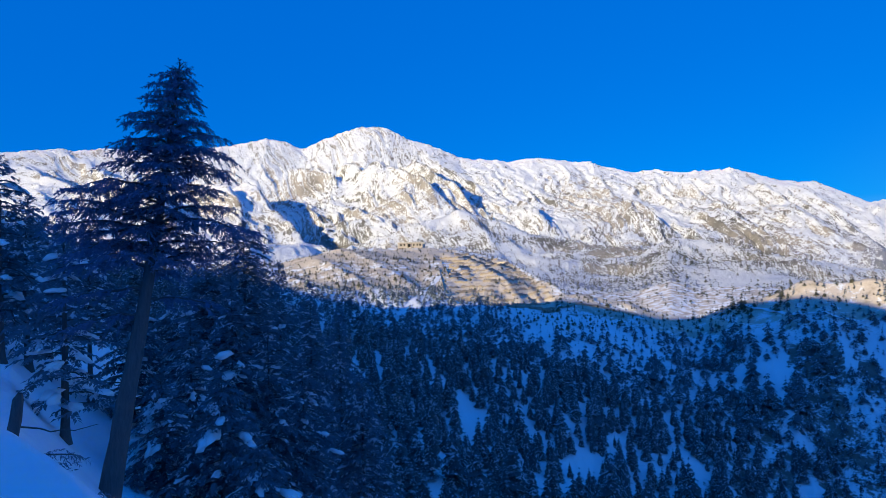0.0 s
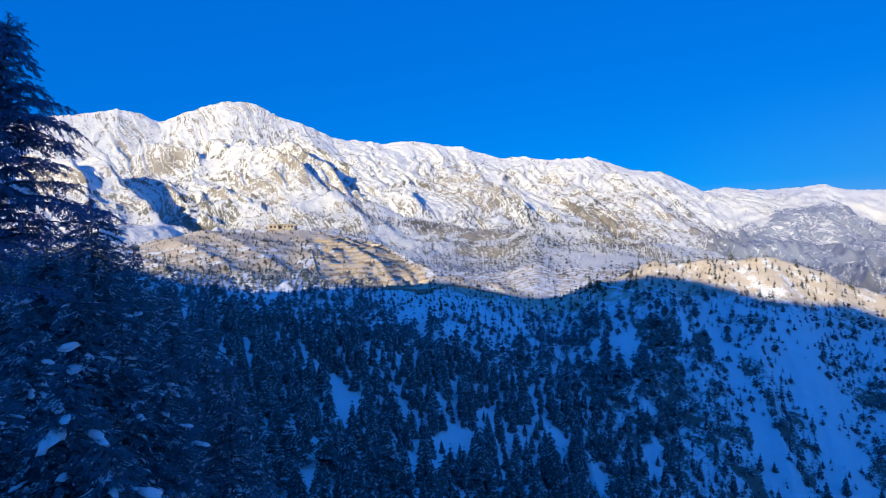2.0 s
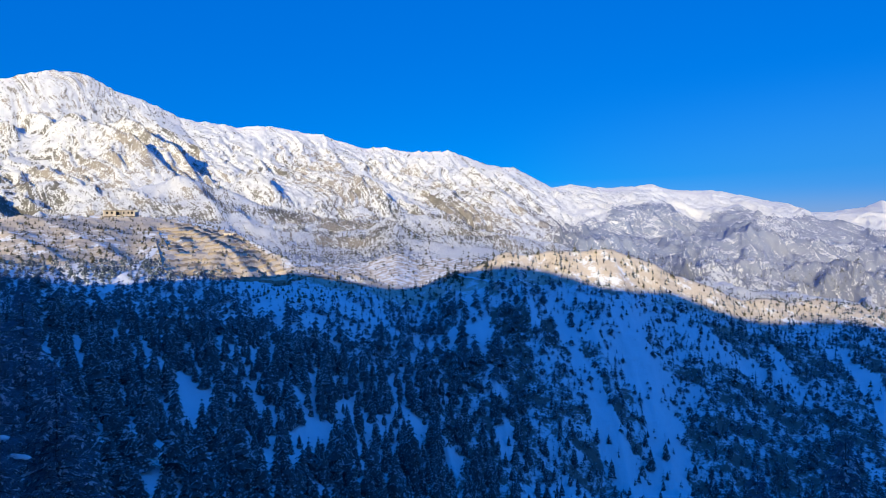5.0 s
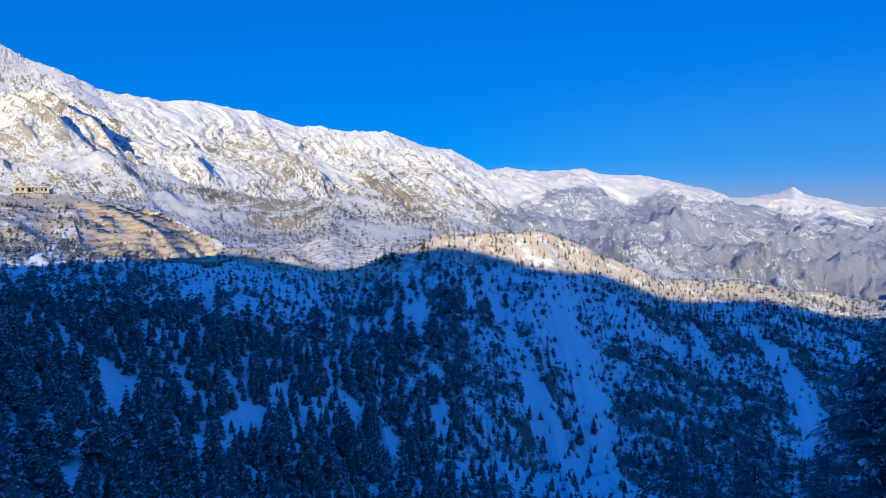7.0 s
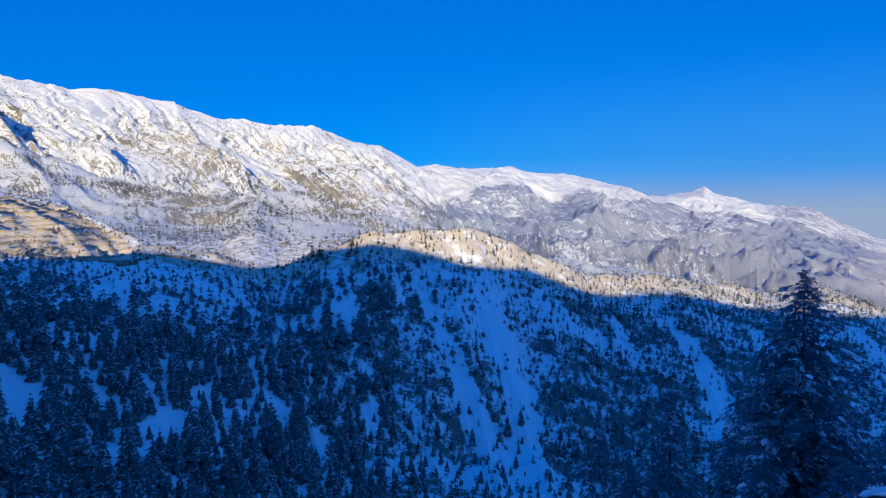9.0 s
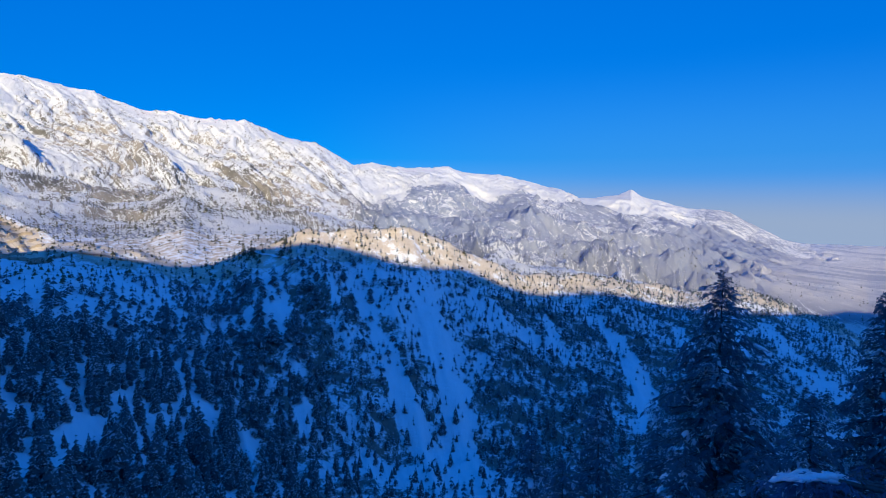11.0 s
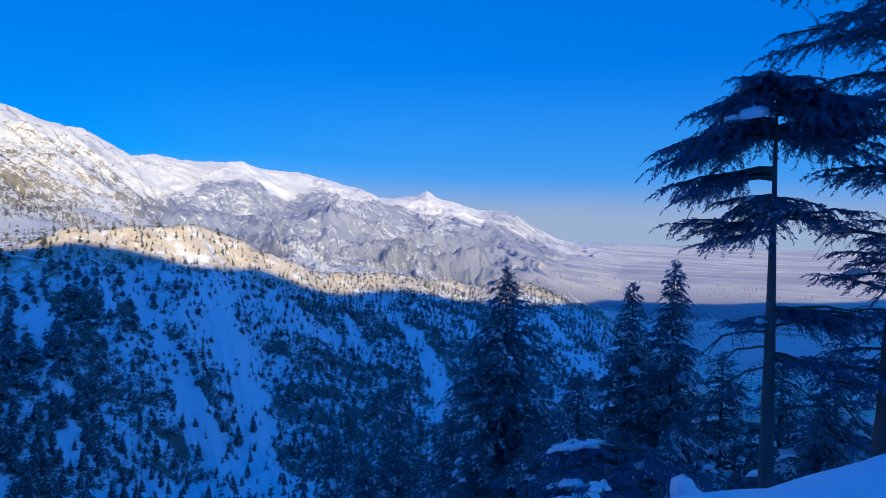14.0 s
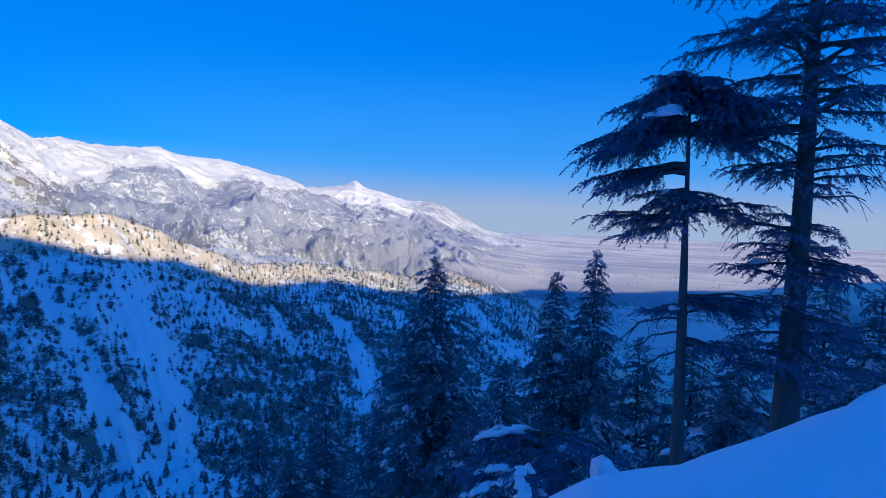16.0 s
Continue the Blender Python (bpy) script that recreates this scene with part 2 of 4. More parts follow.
SKY_R = ((-45, 3000), (0, 3100), (26, 3200), (35, 3500), (45, 3900), (57, 4200), (62, 4500), (116, 4700))

FOOT_E = ((-45, 1.6), (-15, 0.8), (-3, 1.6), (0, 2.4), (5, 1.9), (10, 0.9), (15, 0.3), (18.1, 0.6), (19.4, 1.5), (20.8, 2.2), (23.1, 1.5), (27.5, 0.7), (31, 0.1), (35, -1.2), (40, -2.6), (44, -3.8), (50, -5.0), (60, -6.3), (75, -8.4), (82, -9.4), (116, -9.4))   # near foothills
WOOD_E = ((-45, 3.2), (-18, 2.8), (-12, 1.9), (-7, 2.3), (-4, 3.4), (-1.2, 4.6), (1.7, 5.2), (3.6, 5.1), (6, 4.5), (8.4, 3.6), (10.8, 3.0), (13, 2.5), (16, 2.0), (19.4, 1.4), (26, 0.5), (33, -0.6), (38, -1.4), (42, -2.5), (46.6, -3.1), (51.8, -2.5), (56.9, -3.2), (61, -3.8), (66.7, -4.4), (71, -5.3), (75, -6.3), (80, -7.3), (116, -7.4))   # wooded ridge before the range
HILL_E = ((-45, 5), (-20, 5.2), (-10, 4.8), (0, 5), (10, 4), (18, 3), (26, 1.6), (33, 0.4), (38, -0.4), (42, -1.0), (45, -1.4), (48.6, -0.8), (50.5, -0.6), (52.5, 0.1), (55, -1.1), (58.7, -1.8), (61.1, -2.2), (62.4, -1.5), (63.6, -2.2), (65.6, -2.3), (68, -3.2), (71, -4.2), (75, -5.1), (80, -5.6), (116, -5.6))   # foot of the range; beyond 40 degrees, bare hills
BLUE_E = ((-45, 7), (-10, 7.4), (0, 8), (10, 6.8), (20, 5), (30, 3.8), (35, 1.6), (37.8, 0.8), (40.5, 1.4), (44.6, 2.2), (47.2, 1.3), (48.6, 0.7), (51.8, 1.4), (55, 0.9), (58, 0.65), (61, 0.1), (65, -0.9), (71, -2.7), (75.4, -3.9), (80, -4.3), (116, -4.3))   # shoulder of the range; beyond 38 degrees, wooded hills tinted blue for haze


def knots_of(az):
    """The profile outwards from the viewer at each bearing: distances and heights of bank, valley, crest, foothills and range."""
    rb, rn = along(az, BANK_R), along(az, CREST_R)
    zn = at_height(rn, along(az, CREST_E))
    bank = along(az, ((-45, 0.25), (-20, 0.0), (75, 0.1), (85, 0.28), (116, 0.32)))
    fall = along(az, ((-45, 0.2), (-36, 0.8), (-28, 1.7), (-15, 2.0), (75, 2.0), (116, 1.8)))
    rv = along(az, ((-45, 140), (-20, 120), (0, 125), (20, 160), (40, 185), (60, 200), (116, 200)))
    rl = along(az, ((-45, 250), (-20, 220), (0, 200), (20, 230), (40, 265), (60, 290), (80, 330), (116, 350)))
    r8 = rn * along(az, ((-45, 1.25), (70, 1.25), (78, 1.5), (90, 2.0), (116, 2.4)))
    z8 = zn - along(az, ((-45, 25), (-5, 18), (8, 45), (30, 50), (60, 60), (74, 80), (78, 90), (82, 90), (90, 50), (116, 95)))
    z8 = np.where(az > 74, np.maximum(z8, -235), z8)
    rs = along(az, SKY_R)
    zs = at_height(rs, along(az, SKY_E))
    r13 = np.maximum(2800, rs * along(az, ((-45, 0.7), (40, 0.78), (60, 0.8), (116, 0.8))))
    r12 = 0.5 * (2300 + r13)
    one = np.ones_like(az)
    r = [0.5 * one, rb * 0.8, rb, rb + 0.35, rb + 2.5, 30 * one, 100 * one, rv, rl, rn, r8, 1400 * one, 1540 * one, 1760 * one, 2030 * one, 2300 * one, r12, r13, rs, 4950 * one]
    z = [0 * one, bank, bank, bank - 0.10 - 0.05 * fall, bank - fall,
         along(az, ((-45, 0), (-36, -1.9), (-32.4, -4.6), (-29, -7), (-20, -9.5), (-10, -13), (0, -15), (20, -17), (60, -16.5), (90, -14), (107, -11), (116, -8))),
         along(az, ((-45, 5), (-36, -2), (-29, -8), (-20, -20), (-10, -32), (0, -45), (20, -60), (60, -62), (90, -55), (116, -40))),
         along(az, ((-45, 8), (-29, -8), (-20, -26), (-10, -40), (0, -52), (20, -84), (40, -107), (60, -116), (80, -130), (90, -130), (116, -100))),
         at_height(rl, along(az, ((-45, 4), (-30, 0), (-20, -6), (-10, -12), (0, -15), (10, -18), (20, -21), (40, -23), (60, -21), (76, -19), (85, -21), (100, -21), (116, -17)))),
         zn, z8,
         at_height(1400, along(az, FOOT_E)), at_height(1540, along(az, FOOT_E) - along(az, ((-45, 0.7), (34, 0.9), (44, 0.3), (116, -0.8)))),
         at_height(1760, along(az, WOOD_E)), at_height(2030, along(az, WOOD_E) - along(az, ((-45, 0.7), (8, 1.1), (30, 1.0), (44, 0.9), (64, 0.8), (72, 0.2), (78, -0.9), (116, -0.9)))),
         at_height(2300, along(az, HILL_E)),
         at_height(r12, 0.5 * (along(az, HILL_E) + along(az, BLUE_E)) - along(az, ((-45, 0), (34, 0), (40, 0.9), (66, 0.9), (75, 0.2), (116, 0)))),
         at_height(r13, along(az, BLUE_E)),
         zs, zs - along(az, ((-45, 60), (66, 60), (78, 0), (116, 0)))]
    return np.array(r), np.array(z)


def bearing(az, r, z=0.0):
    return np.array([r * math.sin(radians(az)), r * math.cos(radians(az)), z])


# clearings of open snow: bearing and distance of their two ends, half width in metres
GULLIES = (
    (41.8, 415, 43.0, 358, 9), (43.0, 358, 45.6, 309, 10), (45.6, 309, 46.1, 250, 11), (34.8, 400, 36.2, 362, 4), (36.2, 362, 38.2, 330, 5), (38.2, 330, 40.3, 297, 6), (40.3, 297, 43.5, 262, 8), (33.3, 385, 34.2, 350, 3), (28.0, 420, 28.6, 340, 8), (28.6, 340, 30.5, 300, 4), (58.6, 440, 60.6, 418, 7), (60.6, 418, 63.1, 357, 8), (63.1, 357, 64.0, 320, 7),
)
GLADES = (
    (2.0, 236, 3.0, 205, 7), (7.4, 240, 7.9, 232, 6), (12.8, 230, 12.9, 212, 5), (17.4, 222, 17.8, 204, 5), (25.6, 247, 26.4, 240, 6), (33, 243, 33.2, 232, 5), (19, 303, 19.3, 292, 6), (9.2, 362, 9.5, 350, 9), (13.0, 348, 13.3, 336, 8), (16.4, 380, 16.8, 368, 9), (-4.0, 372, -3.6, 352, 9), (-5.8, 331, -2.4, 329, 6), (21.5, 268, 22.3, 244, 4), (5.0, 300, 5.4, 286, 6), (31, 275, 31.6, 262, 5), (54, 420, 55, 395, 5), (70, 520, 71, 450, 9), (73, 540, 75, 480, 9), (66, 480, 67, 430, 6),
)


def fields(az, r):
    """Where the terraced fields lie, 0 to 1."""
    rn = along(az, CREST_R)
    edge = 1.2 * fbm(az * 0.9, r / 60, 2, 88)
    return smooth(az + edge, -0.9, 0.6) * (1 - smooth(az + edge, 10.2, 11.2)) * smooth(r, 408, 424) * (1 - smooth(r, rn * 0.95, rn * 0.98))


def wooded(az, r):
    """Share of the ground that is under trees."""
    x, y = r * np.sin(np.radians(az)), r * np.cos(np.radians(az))
    rn = along(az, CREST_R)
    d = 0.74 + 0.9 * fbm((x * 0.8 + y * 0.6) / 24, (y * 0.8 - x * 0.6) / 60, 3, 71) + 0.25 * (1 - smooth(az, 18, 34))
    d = d * (1 - 0.12 * smooth(az, 26, 40)) * (1 - 0.5 * (1 - smooth(az, -31, -23)))
    lit = smooth(r, rn * 0.84, rn * 0.93)
    d = d * (1 - lit * 0.42)
    d = np.where(az < 22, np.maximum(d, (0.5 + 0.25 * smooth(r, 290, 340)) * (1 - lit)), d)
    d = d * (1 - 0.9 * fields(az, r)) * (1 - 0.62 * smooth(az, -17, -13) * (1 - smooth(az, 0, 2)) * smooth(r, 430, 470))
    brow = smooth(az, 4, 6) * (1 - smooth(az, 11, 12)) * smooth(r, rn * 0.955, rn * 0.975) * (1 - smooth(r, rn * 1.03, rn * 1.06))
    d = np.maximum(d, 0.8 * brow)
    for a0, r0, a1, r1, half in GULLIES + GLADES:
        p, q = bearing(a0, r0), bearing(a1, r1)
        t = np.clip(((x - p[0]) * (q[0] - p[0]) + (y - p[1]) * (q[1] - p[1])) / ((q[0] - p[0]) ** 2 + (q[1] - p[1]) ** 2), 0, 1)
        away = np.hypot(x - p[0] - t * (q[0] - p[0]), y - p[1] - t * (q[1] - p[1])) * (1 + 0.35 * fbm(x / 9, y / 9, 2, 77))
        d = d * np.maximum(smooth(away, half * 0.62, half * 1.05), 0.10)
    return d


# spurs of the range, gentle on the sunny side and steep on the other: bearing and distance of the upper and the lower end, height, half width on each side
SPURS = ((-18.4, 2640, -11.6, 1960, 120, 260, 62), (-13.4, 2920, -9.4, 2790, 66, 140, 36), (-9.0, 2880, -5.8, 2760, 62, 130, 34), (-5.9, 2790, -0.6, 2360, 150, 190, 62), (-3.0, 2840, 2.3, 2400, 165, 150, 64), (-9.0, 2230, -5.5, 1960, 52, 110, 40),
         (7.6, 2420, 10.2, 2180, 55, 110, 40), (-34.5, 2850, -28.5, 2400, 85, 170, 60), (-29.5, 2800, -24, 2350, 80, 160, 55), (-24.5, 2850, -19.5, 2400, 70, 150, 50), (14.5, 2750, 20.6, 2260, 75, 190, 70), (22.5, 2900, 27.5, 2420, 60, 170, 70), (28.5, 3000, 33.5, 2500, 60, 170, 75))
HOLLOWS = ((-15.2, 2420, -9.8, 2060, -70, 170), (-1.2, 2640, 2.5, 2450, -30, 90), (-4.6, 2620, -1.5, 2420, -25, 80))
# faces where scree and scrub show through: bearing, distance, half spans, amount
SCREE = ((16.5, 2480, 3.0, 240, 0.14), (-4.5, 2350, 4.5, 180, 0.06), (29, 2350, 3.0, 260, 0.16), (24.5, 2300, 2.4, 200, 0.14), (35, 2700, 2.5, 260, 0.14), (6.5, 1800, 3.5, 120, 0.05), (-16.5, 2150, 3.0, 160, 0.10), (11, 2650, 1.6, 160, 0.10))


def line_to(x, y, a0, r0, a1, r1):
    """Share along a line of the plan, and the distance from it: below 0 on the side of smaller bearings."""
    p, q = bearing(a0, r0), bearing(a1, r1)
    way = (q - p)[:2]
    span = math.hypot(*way)
    way = way / span
    side = np.array([-way[1], way[0]])
    side = side if side @ [math.cos(radians(a0)), -math.sin(radians(a0))] > 0 else -side
    return np.clip(((x - p[0]) * way[0] + (y - p[1]) * way[1]) / span, -0.3, 1.3), (x - p[0]) * side[0] + (y - p[1]) * side[1]


STEP = 3.2      # height of a terrace
LX, LY = -math.sin(radians(SUN_AZ)), -math.cos(radians(SUN_AZ))      # the way the light goes, in plan
# crest of the hill behind the viewer
HILL_U = (-1700, -900, -530, -356, -270, -246, -236, -220, -192, -150, -100, -56, -36, 2, 21, 46, 77, 111, 147, 189, 225, 254, 322, 600, 1023, 1136, 1294, 1700)
HILL_Z = (130, 125, 120, 116, 106, 115, 126, 138, 134, 129, 144, 144, 141, 127, 126, 130, 117, 111, 115, 112, 105, 101, 97, 120, 160, 144, 119, 100)


def land(az, r, stepped=True):
    """Height of the ground at bearings az and distances r (arrays of one shape), and how bare of snow it is."""
    kr, kz = knots_of(az)
    z = np.zeros_like(r) + kz[0]
    for k in range(len(kr) - 1):
        f = np.clip((r - kr[k]) / np.maximum(kr[k + 1] - kr[k], 1e-6), 0, 1)
        z = np.where(r >= kr[k], kz[k] + (kz[k + 1] - kz[k]) * f, z)
    x, y = r * np.sin(np.radians(az)), r * np.cos(np.radians(az))
    rn, rs = kr[9], kr[18]
    arc = np.radians(az) * 400
    # valley side: gullies that run down it, and small hummocks
    side = smooth(r, 110, 200) * (1 - smooth(r, rn * 0.93, rn * 1.25))
    z = z + side * (9 * (ridged((arc + 0.25 * r) / 70, r / 420, 4, 11) - 0.45) + 2.5 * fbm(x / 25, y / 25, 4, 5))
    z = z + smooth(r, 300, 420) * (1 - smooth(r, 900, 1100)) * 1.2 * fbm(x / 18, y / 18, 4, 7)
    z = z + smooth(r, 9, 40) * (1 - smooth(r, 120, 200)) * 1.0 * fbm(x / 9, y / 9, 4, 3)
    z = z + (1 - smooth(r, 6, 12)) * smooth(r, 1.5, 2.5) * 0.05 * fbm(x / 1.3, y / 1.3, 3, 4)
    # terraced fields below the house, on a knoll that falls off into a gully
    z = z + smooth(r, 410, 480) * (1 - smooth(r, 560, 660)) * (2.5 * np.exp(-((az - 5) / 3.6) ** 2) - 3.0 * np.exp(-((az + 2.2) / 1.3) ** 2))
    terr = fields(az, r)
    q = z / STEP + 0.5 * fbm(x / 60, y / 60, 2, 8)
    q_step = q - np.floor(q)
    if stepped:
        z = z + terr * 0.65 * STEP * (smooth(q_step, 0.74, 1.0) - q_step)
    # far slopes: spurs that run down to the right, side valleys, rolling foothills
    plain = smooth(az, 66 + (r - 1500) / 400, 75 + (r - 1500) / 400) * (1 - smooth(az, 116, 130))
    tall = 0.30 + 0.70 * (1 - smooth(az, 33, 50))
    crest = 1 - 0.85 * smooth(r, rs - 260, rs)
    face = smooth(r, 1850, 2400) * crest * tall * (1 - 0.95 * plain)
    s1 = np.radians(az) * 3000 + 0.5 * r + 75 * fbm(x / 300, y / 300, 3, 21) + 30 * fbm(x / 75, y / 75, 3, 24)
    r1 = r + 120 * fbm(x / 220, y / 220, 4, 22)
    crag = ridged(s1 / 330, r1 / 900, 3, 31, 0.5)
    flute = ridged((s1 + 0.2 * r1) / 115, r1 / 300, 4, 36, 0.6)
    gate = 0.25 + 1.3 * value_noise(s1 / 260, r1 / 300, 38)
    z = z + face * (70 * (crag - 0.5) + 34 * gate * (flute - 0.5) + 26 * gate * (ridged((s1 - 0.1 * r1) / 38, r1 / 220, 3, 37, 0.6) - 0.5))
    z = z + smooth(r, 1500, 2300) * (1 - plain) * (0.45 + 0.55 * crest) * 7 * fbm(s1 / 20, r1 / 75, 4, 51, 0.62)
    z = z + smooth(r, rs - 240, rs - 15) * (1 - plain) * (0.4 + 0.6 * tall) * (15 * (ridged(s1 / 70, r1 / 120, 4, 53, 0.7) - 0.5) + 8 * (ridged(s1 / 210, r1 / 260, 2, 57) - 0.5))
    wave = fbm(x / 80, y / 80, 3, 97)
    for a0, r0, a1, r1_, up, left, right in SPURS:
        t, d = line_to(x, y, a0, r0, a1, r1_)
        d = d + 20 * wave
        shape = np.where(d < 0, np.clip(1 + d / left, 0, 1) ** 1.3, np.clip(1 - d / right, 0, 1))
        z = z + up * shape * smooth(t, -0.28, 0.15) * (1 - smooth(t, 0.75, 1.25))
    for a0, r0, a1, r1_, up, half in HOLLOWS:
        t, d = line_to(x, y, a0, r0, a1, r1_)
        z = z + up * np.exp(-(d / half) ** 2) * smooth(t, -0.28, 0.2) * (1 - smooth(t, 0.8, 1.25))
    hills = smooth(az, 34, 42) * (1 - plain) * smooth(r, 1350, 1650) * (1 - 0.8 * smooth(r, rs * 0.84, rs))
    gorge = ridged((s1 - 0.1 * r1) / 190, r1 / 520, 4, 91, 0.5)
    z = z + hills * (70 * (gorge - 0.5) + 14 * fbm(s1 / 40, r1 / 60, 3, 93))
    roll = smooth(r, 850, 1200) * (1 - smooth(r, 2100, 2500)) * (1 - 0.96 * plain)
    z = z + roll * (46 * (ridged((x + 0.4 * y) / 230, (y - 0.3 * x) / 330, 5, 41, 0.5) - 0.45) + 8 * fbm(x / 50, y / 50, 4, 43))
    # the hill at the viewer's back, which keeps the sun off the valley
    u, v = x * LY - y * LX, x * LX + y * LY
    hz = np.interp(u, HILL_U, HILL_Z)
    hill = hz * np.where(v > -250, smooth(-v, 4, 250) * 0.4 + 0.6 * np.clip(-(v + 4) / 246, 0, 1), 1 - 0.25 * np.clip(-(v + 250) / 900, 0, 1))
    w = smooth(-v, 2, 30) * (1 - smooth(r, 2600, 3600)) * smooth(r, 3, 9)
    z = z * (1 - w) + hill * w
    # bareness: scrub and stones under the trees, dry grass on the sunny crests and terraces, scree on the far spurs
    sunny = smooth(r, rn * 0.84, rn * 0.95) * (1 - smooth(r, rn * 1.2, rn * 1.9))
    bare = np.where(r > 90, 0.08 + 0.46 * np.clip(1.35 * wooded(az, r), 0, 1) * (0.4 + 0.6 * smooth(az, 16, 32)), 0.05)
    bare = np.maximum(bare, 0.12 + 0.40 * sunny * (0.75 + 0.5 * smooth(az, 8, 12)))
    bare = np.where(r > rn * 1.05, np.maximum(bare, 0.30 + 0.22 * smooth(az, 6, 14)), bare)
    bare = bare + terr * (0.50 + 0.30 * smooth(az, 1, 3.5) - 0.55 * smooth(q_step, 0.30, 0.42) * (1 - smooth(q_step, 0.52, 0.66)) * smooth(fbm(x / 22, y / 22, 2, 14), 0.0, 0.3))
    bare = bare + 0.44 * smooth(az, -18, -13) * (1 - smooth(az, 0, 3)) * smooth(r, 410, 450) * (1 - smooth(r, rn * 0.95, rn)) * (1 - terr)
    up = np.clip((np.degrees(np.arctan2(z - EYE, r)) + 1) / np.maximum(along(az, SKY_E) + 1, 1.0), 0, 1.2)
    worn = 0.40 - 0.15 * smooth(up, 0.15, 0.75) + 0.10 * fbm(x / 350, y / 350, 3, 61) + 0.30 * face * (0.5 - flute)
    for a0, r0, da, dr, amount in SCREE:
        worn = worn + amount * np.clip(1.5 * np.exp(-((az - a0) / da) ** 2 - ((r - r0) / dr) ** 2), 0, 1) * (0.5 + 1.0 * flute)
    band = smooth(r, 1560, 1650) * (1 - smooth(r, 1760, 1850)) * smooth(az, -2, 4) * (1 - smooth(az, 24, 34))
    worn = worn + 0.05 * smooth(az, 8, 14) * (1 - smooth(az, 34, 44)) * (1 - smooth(r, 1350, 1600)) + 0.16 * band
    patchy = fbm(x / 110, y / 110, 3, 81)
    worn = worn + 0.32 * patchy * (1 - smooth(r, 1800, 2300))
    bare = np.where(r > 900, worn, bare)
    # weight of the haze tint painted on the far hills
    haze_sun = smooth(az, 33, 40) * smooth(r, 1250, 1800)
    hz = haze_sun
    # on nearer ground the same weight marks the paler sunlit earth
    haze_sun = np.maximum(haze_sun, np.where(r < 1000, np.maximum(np.maximum(sunny, terr), 0.9 * smooth(r, rn, rn * 1.06)), 0))
    haze_sun = np.maximum(haze_sun, 0.8 * smooth(az, -18, -13) * (1 - smooth(az, 0, 3)) * smooth(r, 405, 440) * (r < 1000))
    r13 = kr[17]
    snowline = r13 + 0.15 * (rs - r13) + 160 * fbm(s1 / 120, r1 / 300, 3, 96)
    # beyond 63 degrees the snow gives way to the haze tint
    bare = bare * (1 - hz) + hz * (0.68 - 0.58 * smooth(r, snowline - 120, snowline + 60) + 0.22 * fbm(x / 200, y / 200, 4, 95) + 0.22 * (0.5 - gorge) + 0.5 * smooth(az, 63, 69))
    # a little of the plain's pale colour veils the far hills like haze
    return z, np.clip(bare, 0, 1.2), haze_sun, np.maximum(plain * smooth(r, 1480, 1900), 0.12 * smooth(az, 40, 58) * smooth(r, 900, 1300)), np.stack([s1, r1, 0 * r1], -1)

# ---------- ground, range and plain as sheets that meet edge to edge ----------
AZ = np.concatenate([np.arange(-46, 116, 0.2), np.arange(116, 314, 1.5)])
AZ_FINE = np.concatenate([np.arange(-46, -40, 0.5), np.arange(-40, 84, 0.15), np.arange(84, 116, 0.4), np.arange(116, 314, 3.0)])


def rings(first, last, AZ=AZ):
    """Distances of the rings of verts between two of the land's seams, at each bearing: bank, valley, crest, foothills, range."""
    one = np.ones_like(AZ)
    seams = [0.002 * one, along(AZ, BANK_R), 13 * one, 120 * one, along(AZ, CREST_R), 900 * one, 2300 * one, along(AZ, SKY_R), 4950 * one]
    counts, made = (15, 12, 32, 130, 34, 96, 135, 6), []
    for k in range(first, last):
        f = np.linspace(0, 1, counts[k] + 1)[:, None]
        if k == 2:
            made.append(seams[k] * (seams[k + 1] / seams[k]) ** f)
        else:
            made.append(seams[k] + (seams[k + 1] - seams[k]) * f ** (1.5 if k == 1 else 1.0))
    return np.concatenate([m[(1 if k else 0):] for k, m in enumerate(made)])


def sheet(name, r, mat, label, category, kind="structure", AZ=AZ):
    az = np.broadcast_to(AZ, r.shape)
    z, bare, haze_sun, flat, grain = land(az, r)
    v = np.stack([r * np.sin(np.radians(az)), r * np.cos(np.radians(az)), z], -1).reshape(-1, 3)
    rows, cols = az.shape
    i = np.arange((rows - 1) * cols).reshape(rows - 1, cols)
    j = np.roll(i, -1, 1)
    f = np.stack([i, i + cols, j + cols, j], -1).reshape(-1, 4)
    mesh = bpy.data.meshes.new(name)
    mesh.vertices.add(len(v)), mesh.loops.add(4 * len(f)), mesh.polygons.add(len(f))
    mesh.vertices.foreach_set("co", v.ravel())
    mesh.loops.foreach_set("vertex_index", f.ravel())
    mesh.polygons.foreach_set("loop_start", np.arange(0, 4 * len(f), 4))
    mesh.polygons.foreach_set("use_smooth", np.ones(len(f), bool))
    mesh.attributes.new("bare", "FLOAT", "POINT").data.foreach_set("value", bare.ravel())
    mesh.attributes.new("haze_sun", "FLOAT", "POINT").data.foreach_set("value", haze_sun.ravel())
    mesh.attributes.new("plain", "FLOAT", "POINT").data.foreach_set("value", flat.ravel())
    mesh.attributes.new("grain", "FLOAT_VECTOR", "POINT").data.foreach_set("vector", grain.ravel())
    mesh.update(calc_edges=True)
    mesh.materials.append(mat)
    return tagged(new(name, mesh), label, category, kind=kind)


sheet("ground", rings(0, 2), SNOW, "smooth blue-shaded snow on the roadside bank", "snow")
